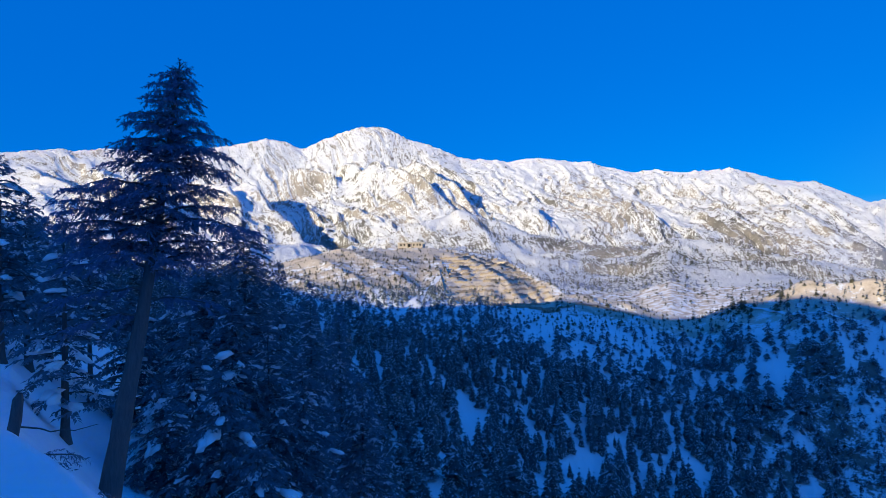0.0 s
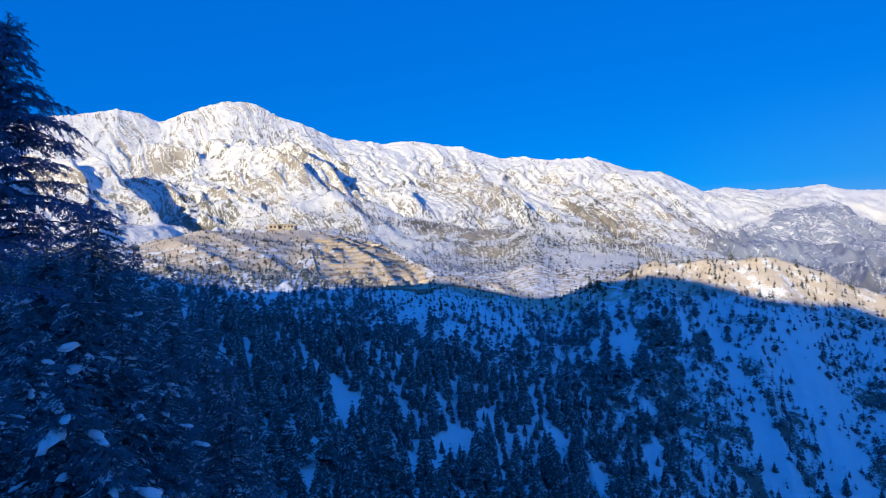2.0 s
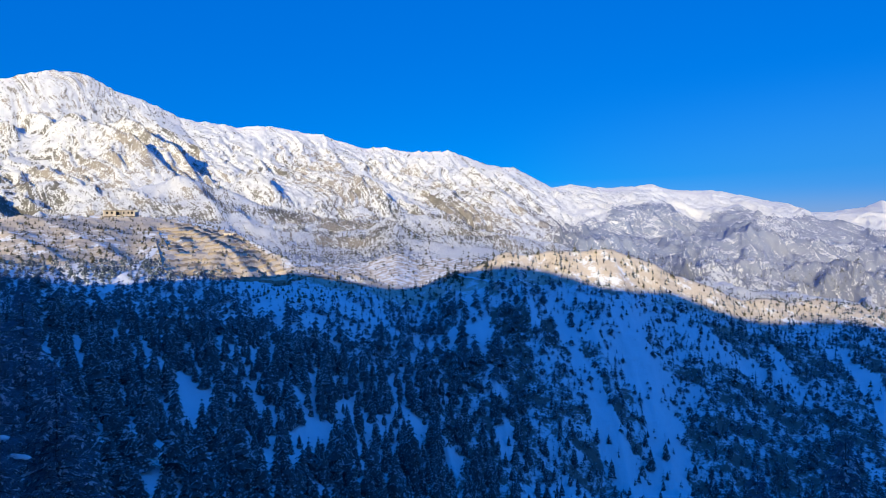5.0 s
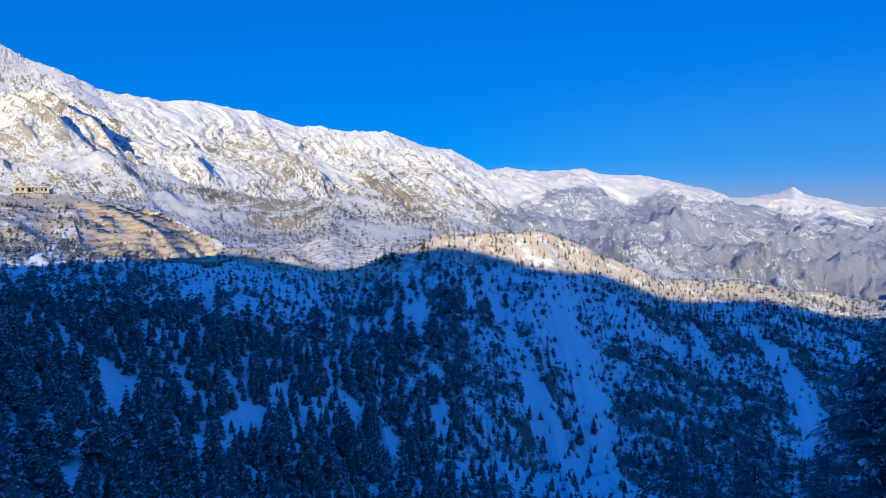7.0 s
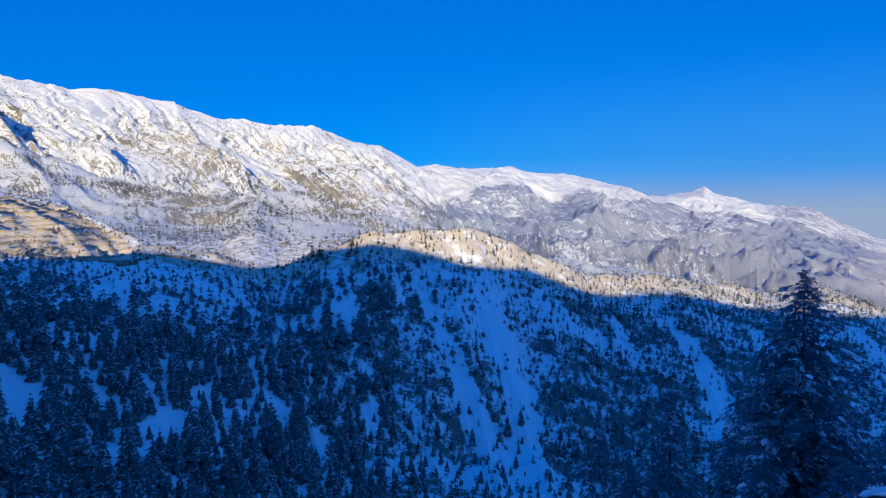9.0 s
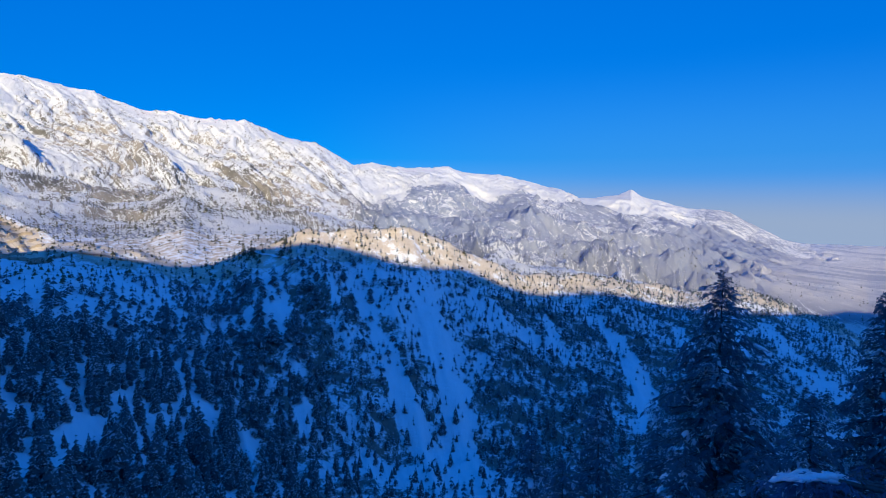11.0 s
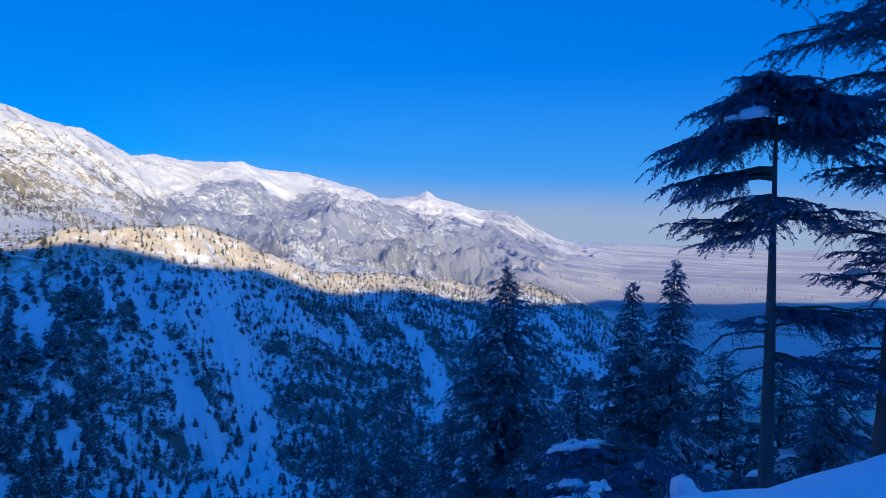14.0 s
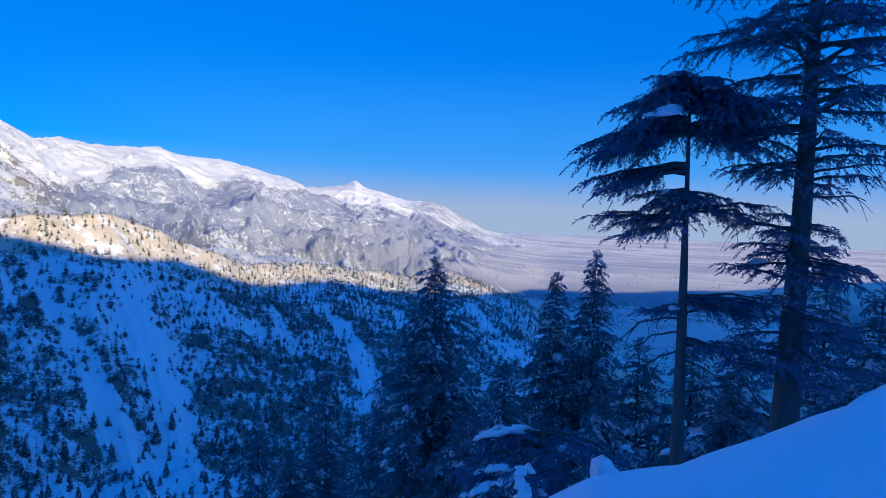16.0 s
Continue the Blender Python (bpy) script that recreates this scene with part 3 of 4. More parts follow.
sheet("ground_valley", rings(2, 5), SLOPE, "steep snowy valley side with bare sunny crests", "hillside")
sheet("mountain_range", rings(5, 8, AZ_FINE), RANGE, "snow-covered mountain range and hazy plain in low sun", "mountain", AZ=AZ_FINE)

# ---------- trees ----------
def mesh_of(name, verts, faces, mat, smooth_faces=False):
    """A mesh from arrays of verts and of faces that all have as many corners."""
    verts, faces = np.asarray(verts, float), np.asarray(faces, np.int64)
    mesh = bpy.data.meshes.new(name)
    k = faces.shape[1]
    mesh.vertices.add(len(verts)), mesh.loops.add(k * len(faces)), mesh.polygons.add(len(faces))
    mesh.vertices.foreach_set("co", verts.ravel())
    mesh.loops.foreach_set("vertex_index", faces.ravel())
    mesh.polygons.foreach_set("loop_start", np.arange(0, k * len(faces), k))
    if smooth_faces:
        mesh.polygons.foreach_set("use_smooth", np.ones(len(faces), bool))
    mesh.update(calc_edges=True)
    mesh.materials.append(mat)
    return mesh


def tube(points, radii, sides=8, wobble=0.0, rng=None):
    """Quads of a tapering limb along points."""
    points, radii = np.asarray(points, float), np.asarray(radii, float)
    way = np.gradient(points, axis=0)
    way /= np.linalg.norm(way, axis=1)[:, None] + 1e-9
    ref = np.where(np.abs(way[:, 2:3]) > 0.9, [[1.0, 0, 0]], [[0, 0, 1.0]])
    a = np.cross(way, ref)
    a /= np.linalg.norm(a, axis=1)[:, None] + 1e-9
    b = np.cross(way, a)
    ang = np.linspace(0, 2 * np.pi, sides, endpoint=False)
    rad = radii[:, None] * (1 + (wobble * rng.normal(size=(len(points), sides)) if rng is not None else 0))
    v = points[:, None] + rad[..., None] * (np.cos(ang)[None, :, None] * a[:, None] + np.sin(ang)[None, :, None] * b[:, None])
    i = np.arange((len(points) - 1) * sides).reshape(-1, sides)
    j = np.roll(i, -1, 1)
    return v.reshape(-1, 3), np.stack([i, j, j + sides, i + sides], -1).reshape(-1, 4)


class Pile:
    """Gathers verts and faces of many pieces for one mesh."""

    def __init__(self):
        self.v, self.f, self.n = [], [], 0

    def put(self, v, f):
        self.v.append(v), self.f.append(f + self.n)
        self.n += len(v)

    def arrays(self):
        return np.concatenate(self.v), np.concatenate(self.f)


def kites(root, way, side, length, width, droop):
    """Slender bent leaves: one kite of four corners each."""
    mid = root + way * (length * 0.45)[:, None]
    tip = root + way * length[:, None] - np.array([0, 0, 1.0]) * (droop * length)[:, None]
    v = np.stack([root, mid + side * (width * 0.5)[:, None], tip, mid - side * (width * 0.5)[:, None]], 1)
    return v.reshape(-1, 3), np.arange(4 * len(root)).reshape(-1, 4)


def unit(v):
    return v / (np.linalg.norm(v, axis=-1, keepdims=True) + 1e-9)


def bough(wood, leaf, base, az, length, lift, sag, thick, rng, twig=0.5, gap=0.17, needle=0.17, fan=1.0, bare=0.12, hang=0.22, broad=0.28, sides=5, loose=1.0, close=0.37):
    """A cedar bough: a sagging limb with flat side sprays of needles that hang at their tips."""
    n = 7
    s = np.linspace(0, 1, n)
    out = np.array([math.sin(az), math.cos(az), 0])
    swing = np.array([out[1], -out[0], 0]) * rng.normal(0, 0.10) * length
    line = base + np.outer(s * length, out) + np.outer(s ** 2, swing) + np.outer(length * (lift * s - sag * s ** 2), [0, 0, 1])
    line[1:-1] += rng.normal(0, 0.025 * length, (n - 2, 3)) * [1, 1, 0.5]
    wood.put(*tube(line, thick * (1 - 0.85 * s) + 0.006, sides))
    spots = np.arange(bare + rng.uniform(0, 0.1), 1.0, gap / length)
    tips = []
    for t in spots:
        p = np.array([np.interp(t, s, line[:, k]) for k in range(3)])
        ahead = unit(np.array([np.interp(min(t + 0.06, 1), s, line[:, k]) - np.interp(max(t - 0.06, 0), s, line[:, k]) for k in range(3)]))
        flat = unit(np.cross(ahead, [0, 0, 1.0]))
        for sign in (-1, 1):
            if rng.random() < 0.12:
                continue
            size = twig * fan * (0.35 + 0.65 * math.sin(math.pi * min(0.18 + 0.62 * t, 1))) * rng.uniform(0.6, 1.2)
            way = unit(ahead * rng.uniform(0.35, 0.9) + flat * sign + np.array([0, 0, loose * rng.uniform(-0.55, 0.35)]))
            tips.append((p, way, size))
    tips.append((line[-1], unit(line[-1] - line[-2]), twig * 0.7))
    root, ways, lens = [], [], []
    for p, way, size in tips:
        m = max(3, int(size / (close * needle)))
        k = (np.arange(m) + rng.uniform(0, 1)) / m
        at = p + np.outer(k * size, way) - np.outer(hang * size * k ** 2, [0, 0, 1.0])
        cross = unit(np.cross(way, [0, 0, 1.0]))
        for sign in (-1, 1):
            w = unit(way * rng.uniform(0.5, 1.1, (m, 1)) + cross * sign * rng.uniform(0.3, 1.0, (m, 1)) + np.array([0, 0, loose]) * rng.uniform(-0.95, 0.55, (m, 1)))
            root.append(at), ways.append(w), lens.append(needle * rng.uniform(0.65, 1.35, m) * (1.05 - 0.35 * k))
    root, ways, lens = np.concatenate(root), np.concatenate(ways), np.concatenate(lens)
    flat = unit(np.cross(ways, rng.normal(0, 0.9 * loose, ways.shape) + [0, 0, 1.0]))
    leaf.put(*kites(root, ways, flat, lens, lens * broad, rng.uniform(0.05, 0.45, len(lens))))
    return line


def lump(centre, size, rng):
    """A soft cushion of snow, flat beneath."""
    rows, cols = 5, 9
    th, ph = np.meshgrid(np.linspace(0.02, math.pi * 0.62, rows), np.linspace(0, 2 * math.pi, cols, endpoint=False), indexing="ij")
    grow = 1 + 0.32 * np.sin(2 * ph + rng.uniform(0, 6)) * np.sin(th) + 0.18 * np.sin(3 * ph + 2 * th + rng.uniform(0, 6)) + rng.normal(0, 0.24, th.shape) * np.sin(th)
    v = np.stack([np.sin(th) * np.cos(ph) * grow, np.sin(th) * np.sin(ph) * grow, np.cos(th) * 0.75 + rng.normal(0, 0.06, th.shape)], -1) * size + np.asarray(centre)
    i = np.arange((rows - 1) * cols).reshape(-1, cols)
    j = np.roll(i, -1, 1)
    return v.reshape(-1, 3), np.stack([i, i + cols, j + cols, j], -1).reshape(-1, 4)


def ground_at(az, r):
    return float(land(np.array([float(az)]), np.array([float(r)]))[0][0])


def tree_thing(name, at, label, group=""):
    top = new(name)
    top.location = at
    top.empty_display_size = 0.2
    return tagged(top, label, "tree", group)


def part_of(name, mesh, parent, label=""):
    ob = new(name, mesh)
    ob.parent = parent
    return tagged(ob, label) if label else ob


def cedar(name, at, trunk, girth, boughs, label, seed, needle=0.17, gap=0.17, twig=0.5, snow=(), dead=(), group="", fine=1.0, hang=0.22, broad=0.28):
    """A single cedar. trunk: points from its foot; boughs: (height share, bearing, length, lift, sag) rows; snow: (bough, share, size); dead: bare boughs."""
    rng = np.random.default_rng(seed)
    top = tree_thing(name, at, label, group)
    trunk = np.asarray(trunk, float)
    k = np.linspace(0, 1, len(trunk))
    s = np.linspace(0, 1, 26)
    line = np.stack([np.interp(s, k, trunk[:, c]) for c in range(3)], -1)
    line[1:-1, :2] = (line[:-2, :2] + 2 * line[1:-1, :2] + line[2:, :2]) / 4
    wood, leaf, lone = Pile(), Pile(), name != "cedar"
    rad = girth * 0.5 * (1 - 0.93 * s) * (1 + 0.55 * np.exp(-s * 22))
    v, f = tube(line, rad, 12, 0.035, rng)
    part_of("trunk", mesh_of("trunk", v, f, BARK, True), top)
    lines = []
    for h, az, length, lift, sag, *clean in boughs:
        p = np.array([np.interp(h, s, line[:, c]) for c in range(3)])
        thick = 0.012 + 0.016 * length
        if lone:
            wood, leaf = Pile(), Pile()
        lines.append(bough(wood, leaf, p, radians(az), length, lift, sag, thick, rng, twig * min(1.0, 0.45 + length / 3.0), gap, needle, fine, bare=clean[0] if clean else 0.12, hang=hang, broad=broad, sides=5 if lone else 3, loose=1.0 if lone else 0.45, close=0.28 if lone else 0.37))
        if lone:
            limb = part_of("bough", mesh_of("bough", *wood.arrays(), BARK, True), top)
            part_of("needles", mesh_of("needles", *leaf.arrays(), NEEDLES), limb, "dark blue-green drooping needles")
            wood, leaf = Pile(), Pile()
    for h, az, length, lift, sag in dead:
        p = np.array([np.interp(h, s, line[:, c]) for c in range(3)])
        q = np.linspace(0, 1, 7)
        o = np.array([math.sin(radians(az)), math.cos(radians(az)), 0])
        pts = p + np.outer(q * length, o) + np.outer(length * (lift * q - sag * q ** 2), [0, 0, 1.0]) + rng.normal(0, 0.03 * length, (7, 3)) * q[:, None]
        wood.put(*tube(pts, (0.008 + 0.012 * length) * (1 - 0.8 * q) + 0.004, 5))
        leaf_off = Pile()
        for t in rng.uniform(0.25, 0.95, 8):
            b = np.array([np.interp(t, q, pts[:, c]) for c in range(3)])
            w = unit(o * rng.uniform(0.2, 1) + rng.normal(0, 0.6, 3) - [0, 0, 0.35])
            e = np.linspace(0, 1, 4)[:, None]
            leaf_off.put(*tube(b + e * w * length * rng.uniform(0.2, 0.45) - e ** 2 * [0, 0, 0.12 * length], [0.008, 0.006, 0.005, 0.003], 4))
        limb = part_of("dead_bough", mesh_of("dead_bough", *wood.arrays(), BARK, True), top, "bare dead bough with thin twigs")
        part_of("twig_spray", mesh_of("twig_spray", *leaf_off.arrays(), BARK, True), limb)["kind"] = "stuff"
        wood = Pile()
    # the leader
    for q in range(9):
        p = line[-1] - np.array([0, 0, 0.07 * q - 0.12])
        bough(wood, leaf, p, rng.uniform(0, 6.28), 0.06 + 0.045 * q, 0.9, 0.3, 0.008, rng, 0.06 + 0.012 * q, 0.06, needle * 0.42)
    part_of("branching", mesh_of("branching", *wood.arrays(), BARK, True), top)["kind"] = "stuff"
    part_of("crown", mesh_of("crown", *leaf.arrays(), NEEDLES if lone else NEEDLES_SNOWY), top, "dark blue-green drooping needles")
    for which, share, size in snow:
        b = lines[which]
        q = np.linspace(0, 1, len(b))
        c = np.array([np.interp(share, q, b[:, i]) for i in range(3)]) + [0, 0, 0.28 * size]
        along_it = unit(np.array([np.interp(min(share + 0.1, 1), q, b[:, i]) - np.interp(share - 0.1, q, b[:, i]) for i in range(3)]))
        pad = Pile()
        for _ in range(2):
            pad.put(*lump(size * rng.normal(0, 0.55, 3) * [1.2, 0.7, 0.08], size * rng.uniform(0.5, 1.0) * np.array([rng.uniform(0.8, 1.3), rng.uniform(0.5, 0.95), rng.uniform(0.45, 0.8)]), rng))
        v, f = pad.arrays()
        cross = unit(np.cross([0, 0, 1.0], along_it))
        v = c + v[:, :1] * along_it + v[:, 1:2] * cross + v[:, 2:] * np.cross(along_it, cross)
        part_of("snow_cap", mesh_of("snow_cap", v, f, SNOW, True), top, "cushion of white snow on a bough")
    return top


def whorls(first, last, count, reach, rng, lift=(0.15, 0.3), sag=(0.2, 0.45), lean=None, ragged=0.3):
    """Bough rows from the height share first to last; reach(share) gives their length."""
    rows = []
    for i in range(count):
        h = first + (last - first) * (i + rng.uniform(-0.4, 0.4)) / count
        az = math.degrees(i * 2.39996) + rng.uniform(-25, 25)
        rows.append((min(h, 0.985), az, reach((h - first) / (last - first)) * rng.uniform(1 - ragged, 1 + ragged * 0.6), rng.uniform(*lift), rng.uniform(*sag)))
    return rows


def blade_tree(height, width, tiers, per, rng, segs=2, foot=0.12, ragged=0.3):
    """Arrays of a light conifer: tiers of roof-shaped drooping boughs round a thin stem, for trees that stand off."""
    v, f, n = [], [], 0
    for k in range(tiers):
        h = foot + (1 - foot) * (k + 0.5 * rng.random()) / tiers
        reach = width * 0.5 * (1 - h) ** 0.8 * (0.55 + 0.45 * min(1, (h - foot) / 0.12 + 0.3))
        for b in range(per if k < tiers - 2 else max(3, per - 2)):
            a = 2 * math.pi * (b + 0.37 * k + rng.uniform(-0.25, 0.25)) / per
            ln = max(reach, 0.03 * height) * rng.uniform(1 - ragged, 1 + ragged)
            o, c = np.array([math.cos(a), math.sin(a), 0]), np.array([-math.sin(a), math.cos(a), 0])
            z0, d = height * h, rng.uniform(0.15, 0.5) if segs == 2 else rng.uniform(0.45, 0.95)
            w = ln * (rng.uniform(0.28, 0.42) if segs == 2 else rng.uniform(0.4, 0.6))
            p0 = np.array([0, 0, z0 + 0.12 * ln])
            p1 = o * ln * 0.55 + [0, 0, z0 + 0.06 * ln]
            p2 = o * ln + [0, 0, z0 - d * ln]
            fold = (0.32 if segs == 2 else 0.7) * ln
            l1, r1 = p1 + c * w - [0, 0, fold], p1 - c * w - [0, 0, fold]
            if segs == 1:
                v += [p0, l1, p2, r1]
                f += [(n, n + 1, n + 2), (n, n + 2, n + 3)]
                n += 4
            else:
                v += [p0, l1, p2, r1, p1]
                f += [(n, n + 1, n + 4), (n + 1, n + 2, n + 4), (n + 2, n + 3, n + 4), (n + 3, n, n + 4)]
                n += 5
    s = 0.012 * height
    for k in range(3):
        a, b = 2.1 * k, 2.1 * (k + 1)
        v += [np.array([s * math.cos(a), s * math.sin(a), -0.08 * height]), np.array([s * math.cos(b), s * math.sin(b), -0.08 * height]), np.array([0, 0, height])]
        f.append((n, n + 1, n + 2))
        n += 3
    return np.array(v), np.array(f)


def scatter(name, kinds, places, sizes, turns, mat, label, category="forest"):
    """Many small copies joined into one object."""
    pile = Pile()
    for i in range(len(places)):
        v, f = kinds[i % len(kinds)]
        c, s = math.cos(turns[i]), math.sin(turns[i])
        w = v @ np.array([[c, s, 0], [-s, c, 0], [0, 0, 1]]) * sizes[i]
        pile.put(w + places[i], f)
    return tagged(new(name, mesh_of(name, *pile.arrays(), mat)), label, category, kind="stuff")


def sow(count, az0, az1, r0, r1, spacing, rng, share):
    """Places for trees in a sector, no two nearer than spacing."""
    az = rng.uniform(az0, az1, count)
    r = np.sqrt(rng.uniform(r0 ** 2, r1 ** 2, count))
    keep = rng.random(count) < share(az, r)
    az, r = az[keep], r[keep]
    x, y = r * np.sin(np.radians(az)), r * np.cos(np.radians(az))
    taken, chosen = {}, []
    for i in range(len(az)):
        c = (int(x[i] // spacing), int(y[i] // spacing))
        if all((x[i] - x[j]) ** 2 + (y[i] - y[j]) ** 2 > spacing ** 2 for a in (-1, 0, 1) for b in (-1, 0, 1) for j in taken.get((c[0] + a, c[1] + b), ())):
            taken.setdefault(c, []).append(i)
            chosen.append(i)
    az, r = az[chosen], r[chosen]
    z = land(az, r)[0]
    return az, r, np.stack([x[chosen], y[chosen], z - 0.15], -1)


# ---------- the forest on the valley side ----------
rng = np.random.default_rng(5)
KINDS_MID = [blade_tree(1.0, rng.uniform(0.42, 0.62), 13, 8, rng, 2, rng.uniform(0.05, 0.16)) for _ in range(6)]
KINDS_LOW = [blade_tree(1.0, rng.uniform(0.42, 0.66), 11, 7, rng, 1, rng.uniform(0.05, 0.15)) for _ in range(6)]
KINDS_TINY = [blade_tree(1.0, rng.uniform(0.7, 1.0), 4, 4, rng, 1, 0.02, 0.35) for _ in range(5)]
KINDS_FAR = [blade_tree(1.0, rng.uniform(0.55, 0.85), 5, 4, rng, 1, 0.05, 0.35) for _ in range(5)]


def shaded_side(az, r):
    return wooded(az, r) * (r > 95) * (r < along(az, CREST_R) * 1.12) * (az > -46)


az_t, r_t, at_t = sow(60000, -42, 86, 100, 720, 4.1, rng, shaded_side)
az_s, r_s, at_s = sow(62000, 22, 84, 200, 680, 2.7, rng, lambda az, r: shaded_side(az, r) * 0.9 * smooth(az, 22, 34))
tall = 9.5 * np.exp(rng.normal(0, 0.3, len(az_t))) * (1 - 0.45 * smooth(az_t, 24, 40)) * (1 - 0.25 * smooth(r_t, 400, 640))
tall = tall * (1 - 0.4 * smooth(az_t, -18, -14) * (1 - smooth(az_t, 20, 26)) * smooth(r_t, 300, 380))
turn = rng.uniform(0, 6.28, len(az_t))
singles = np.argsort(r_t)[:280]
crowns = [mesh_of("crown", v[:-9], f[:-3], NEEDLES_FAR) for v, f in KINDS_MID]
stem_v, stem_f = tube(np.array([[0, 0, -0.08], [0, 0, 0.3], [0, 0, 1.0]]), [0.016, 0.013, 0.002], 6)
stem = mesh_of("trunk", stem_v, stem_f, BARK, True)
for n, i in enumerate(singles):
    ob = tree_thing("conifer", at_t[i], "dark conifer with snow flecks on its boughs", "conifers on the valley side")
    ob.rotation_euler[2], ob.scale = turn[i], (tall[i],) * 3
    part_of("trunk", stem, ob)
    part_of("crown", crowns[n % 6], ob)
rest = np.ones(len(az_t), bool)
rest[singles] = False
# trees past the shadow line, which take the sunlit needle colour
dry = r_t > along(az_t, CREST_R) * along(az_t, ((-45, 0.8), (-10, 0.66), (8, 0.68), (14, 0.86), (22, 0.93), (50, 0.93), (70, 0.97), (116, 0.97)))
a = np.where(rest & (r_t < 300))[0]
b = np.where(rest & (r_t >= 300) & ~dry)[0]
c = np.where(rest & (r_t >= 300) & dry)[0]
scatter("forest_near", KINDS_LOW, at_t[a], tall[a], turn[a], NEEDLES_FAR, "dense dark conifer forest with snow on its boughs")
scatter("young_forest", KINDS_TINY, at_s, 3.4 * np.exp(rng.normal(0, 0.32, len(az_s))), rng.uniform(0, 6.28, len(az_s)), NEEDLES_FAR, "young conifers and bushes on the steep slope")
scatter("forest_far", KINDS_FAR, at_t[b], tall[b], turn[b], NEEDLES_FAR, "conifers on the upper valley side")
scatter("crest_trees", KINDS_FAR, at_t[c], tall[c] * 0.62, turn[c], NEEDLES_LIT, "conifers coloured sunlit olive along the sunny crests and about the house")


# brown bushes about the terraces and the sunny crests
def bush_share(az, r):
    x, y = r * np.sin(np.radians(az)), r * np.cos(np.radians(az))
    rn = along(az, CREST_R)
    return np.clip(0.36 + 1.3 * fbm(x / 30, y / 30, 3, 85), 0, 1) * smooth(r, rn * 0.66, rn * 0.74) * (1 - smooth(r, rn * 1.0, rn * 1.06)) * (1 - 0.6 * smooth(az, 14, 22)) * (1 - 0.8 * smooth(az, -2, 1) * (1 - smooth(az, 11, 13))) * (1 - 0.5 * (1 - smooth(az, -3, 0)))


az_b, r_b, at_b = sow(14000, -16, 76, 300, 700, 3.0, rng, bush_share)
scatter("bushes", KINDS_TINY, at_b, 2.6 * np.exp(rng.normal(0, 0.35, len(az_b))), rng.uniform(0, 6.28, len(az_b)), SCRUB, "low brown leafless bushes on the sunny crests", "bush")


def foothill_share(az, r):
    x, y = r * np.sin(np.radians(az)), r * np.cos(np.radians(az))
    near = smooth(az, 9, 15) * (1 - smooth(az, 36, 46)) * (1 - smooth(r, 1450, 1600))
    belt = smooth(r, 1580, 1660) * (1 - smooth(r, 1800, 1900)) * smooth(az, 2, 8) * (1 - smooth(az, 30, 40))
    return np.clip(0.16 + 1.6 * fbm(x / 110, y / 110, 3, 81) + 0.45 * belt + 0.38 * near, 0.04, 0.95) * (1 - 0.75 * smooth(az, 50, 70) * (1 - smooth(az, 74, 77) * (1 - smooth(r, 950, 1150)))) * (1 - 0.6 * smooth(r, 1700, 2200))


KINDS_SPECK = [blade_tree(1.0, rng.uniform(0.6, 0.9), 3, 3, rng, 1, 0.04, 0.35) for _ in range(5)]
az_f, r_f, at_f = sow(38000, -30, 96, 700, 2150, 6.0, rng, foothill_share)
scatter("foothill_trees", KINDS_SPECK, at_f, 7.5 * np.exp(rng.normal(0, 0.3, len(az_f))), rng.uniform(0, 6.28, len(az_f)), NEEDLES_LIT, "scattered far conifers on snowy foothills")


# ---------- the trees that stand near the road ----------
def standing(az, r, top_el, top_az=None, z=None):
    """Foot and top of a tree from its bearing and distance, and the height angle of its top."""
    z = ground_at(az, r) if z is None else z
    foot = bearing(az, r, z - 0.1)
    tip = bearing(az if top_az is None else top_az, r, EYE + r * math.tan(radians(top_el)))
    return foot, tip - foot


rng = np.random.default_rng(11)
# the leaning cedar
foot, tip = standing(-30.2, 17.0, 18.3, -23.5, -5.0)
trunk = [(0, 0, 0), tip * [0.30, 0.30, 0.28], tip * [0.55, 0.55, 0.50], tip * [0.82, 0.82, 0.78], tip]
rows = whorls(0.55, 0.985, 92, lambda q: 0.26 + 2.1 * (1 - q) ** 0.98 * (0.75 + 0.25 * min(1, q / 0.1)), rng, (0.22, 0.5), (0.2, 0.45), ragged=0.42)
rows += [(0.66, 255, 2.3, 0.34, 0.2), (0.69, 262, 2.3, 0.36, 0.22), (0.63, 240, 2.1, 0.3, 0.25), (0.60, 275, 2.0, 0.25, 0.3), (0.52, 250, 1.9, 0.1, 0.2), (0.50, 80, 1.6, 0.1, 0.2), (0.47, 235, 1.5, 0.05, 0.2)]
cedar("leaning_cedar", foot, trunk, 0.56, rows, "tall leaning cedar with layered dark boughs", 3, needle=0.11, gap=0.14, twig=0.66, hang=0.38, broad=0.38)

# cedars at the bend, on the snowy shelf
BEND = ((-32.4, 22, 5.2, 0.16, 1.0, 0.26), (-30.6, 44, 6.0, 0.36, 2.4, 0.34), (-34.8, 36, 6.6, 0.24, 2.0, 0.34), (-36.6, 31, 9.8, 0.24, 2.2, 0.36), (-38.5, 34, 8.5, 0.24, 2.3, 0.36), (-18.45, 42, 4.85, 0.04, 3.5, 0.44), (-21.6, 40, 1.6, 0.04, 2.9, 0.38), (-24.5, 48, -0.8, 0.05, 2.5, 0.34), (-15.4, 46, 1.0, 0.05, 2.5, 0.34), (-27.6, 46, -1.2, 0.08, 2.4, 0.34), (-19.6, 33, 0.2, 0.05, 2.3, 0.3))
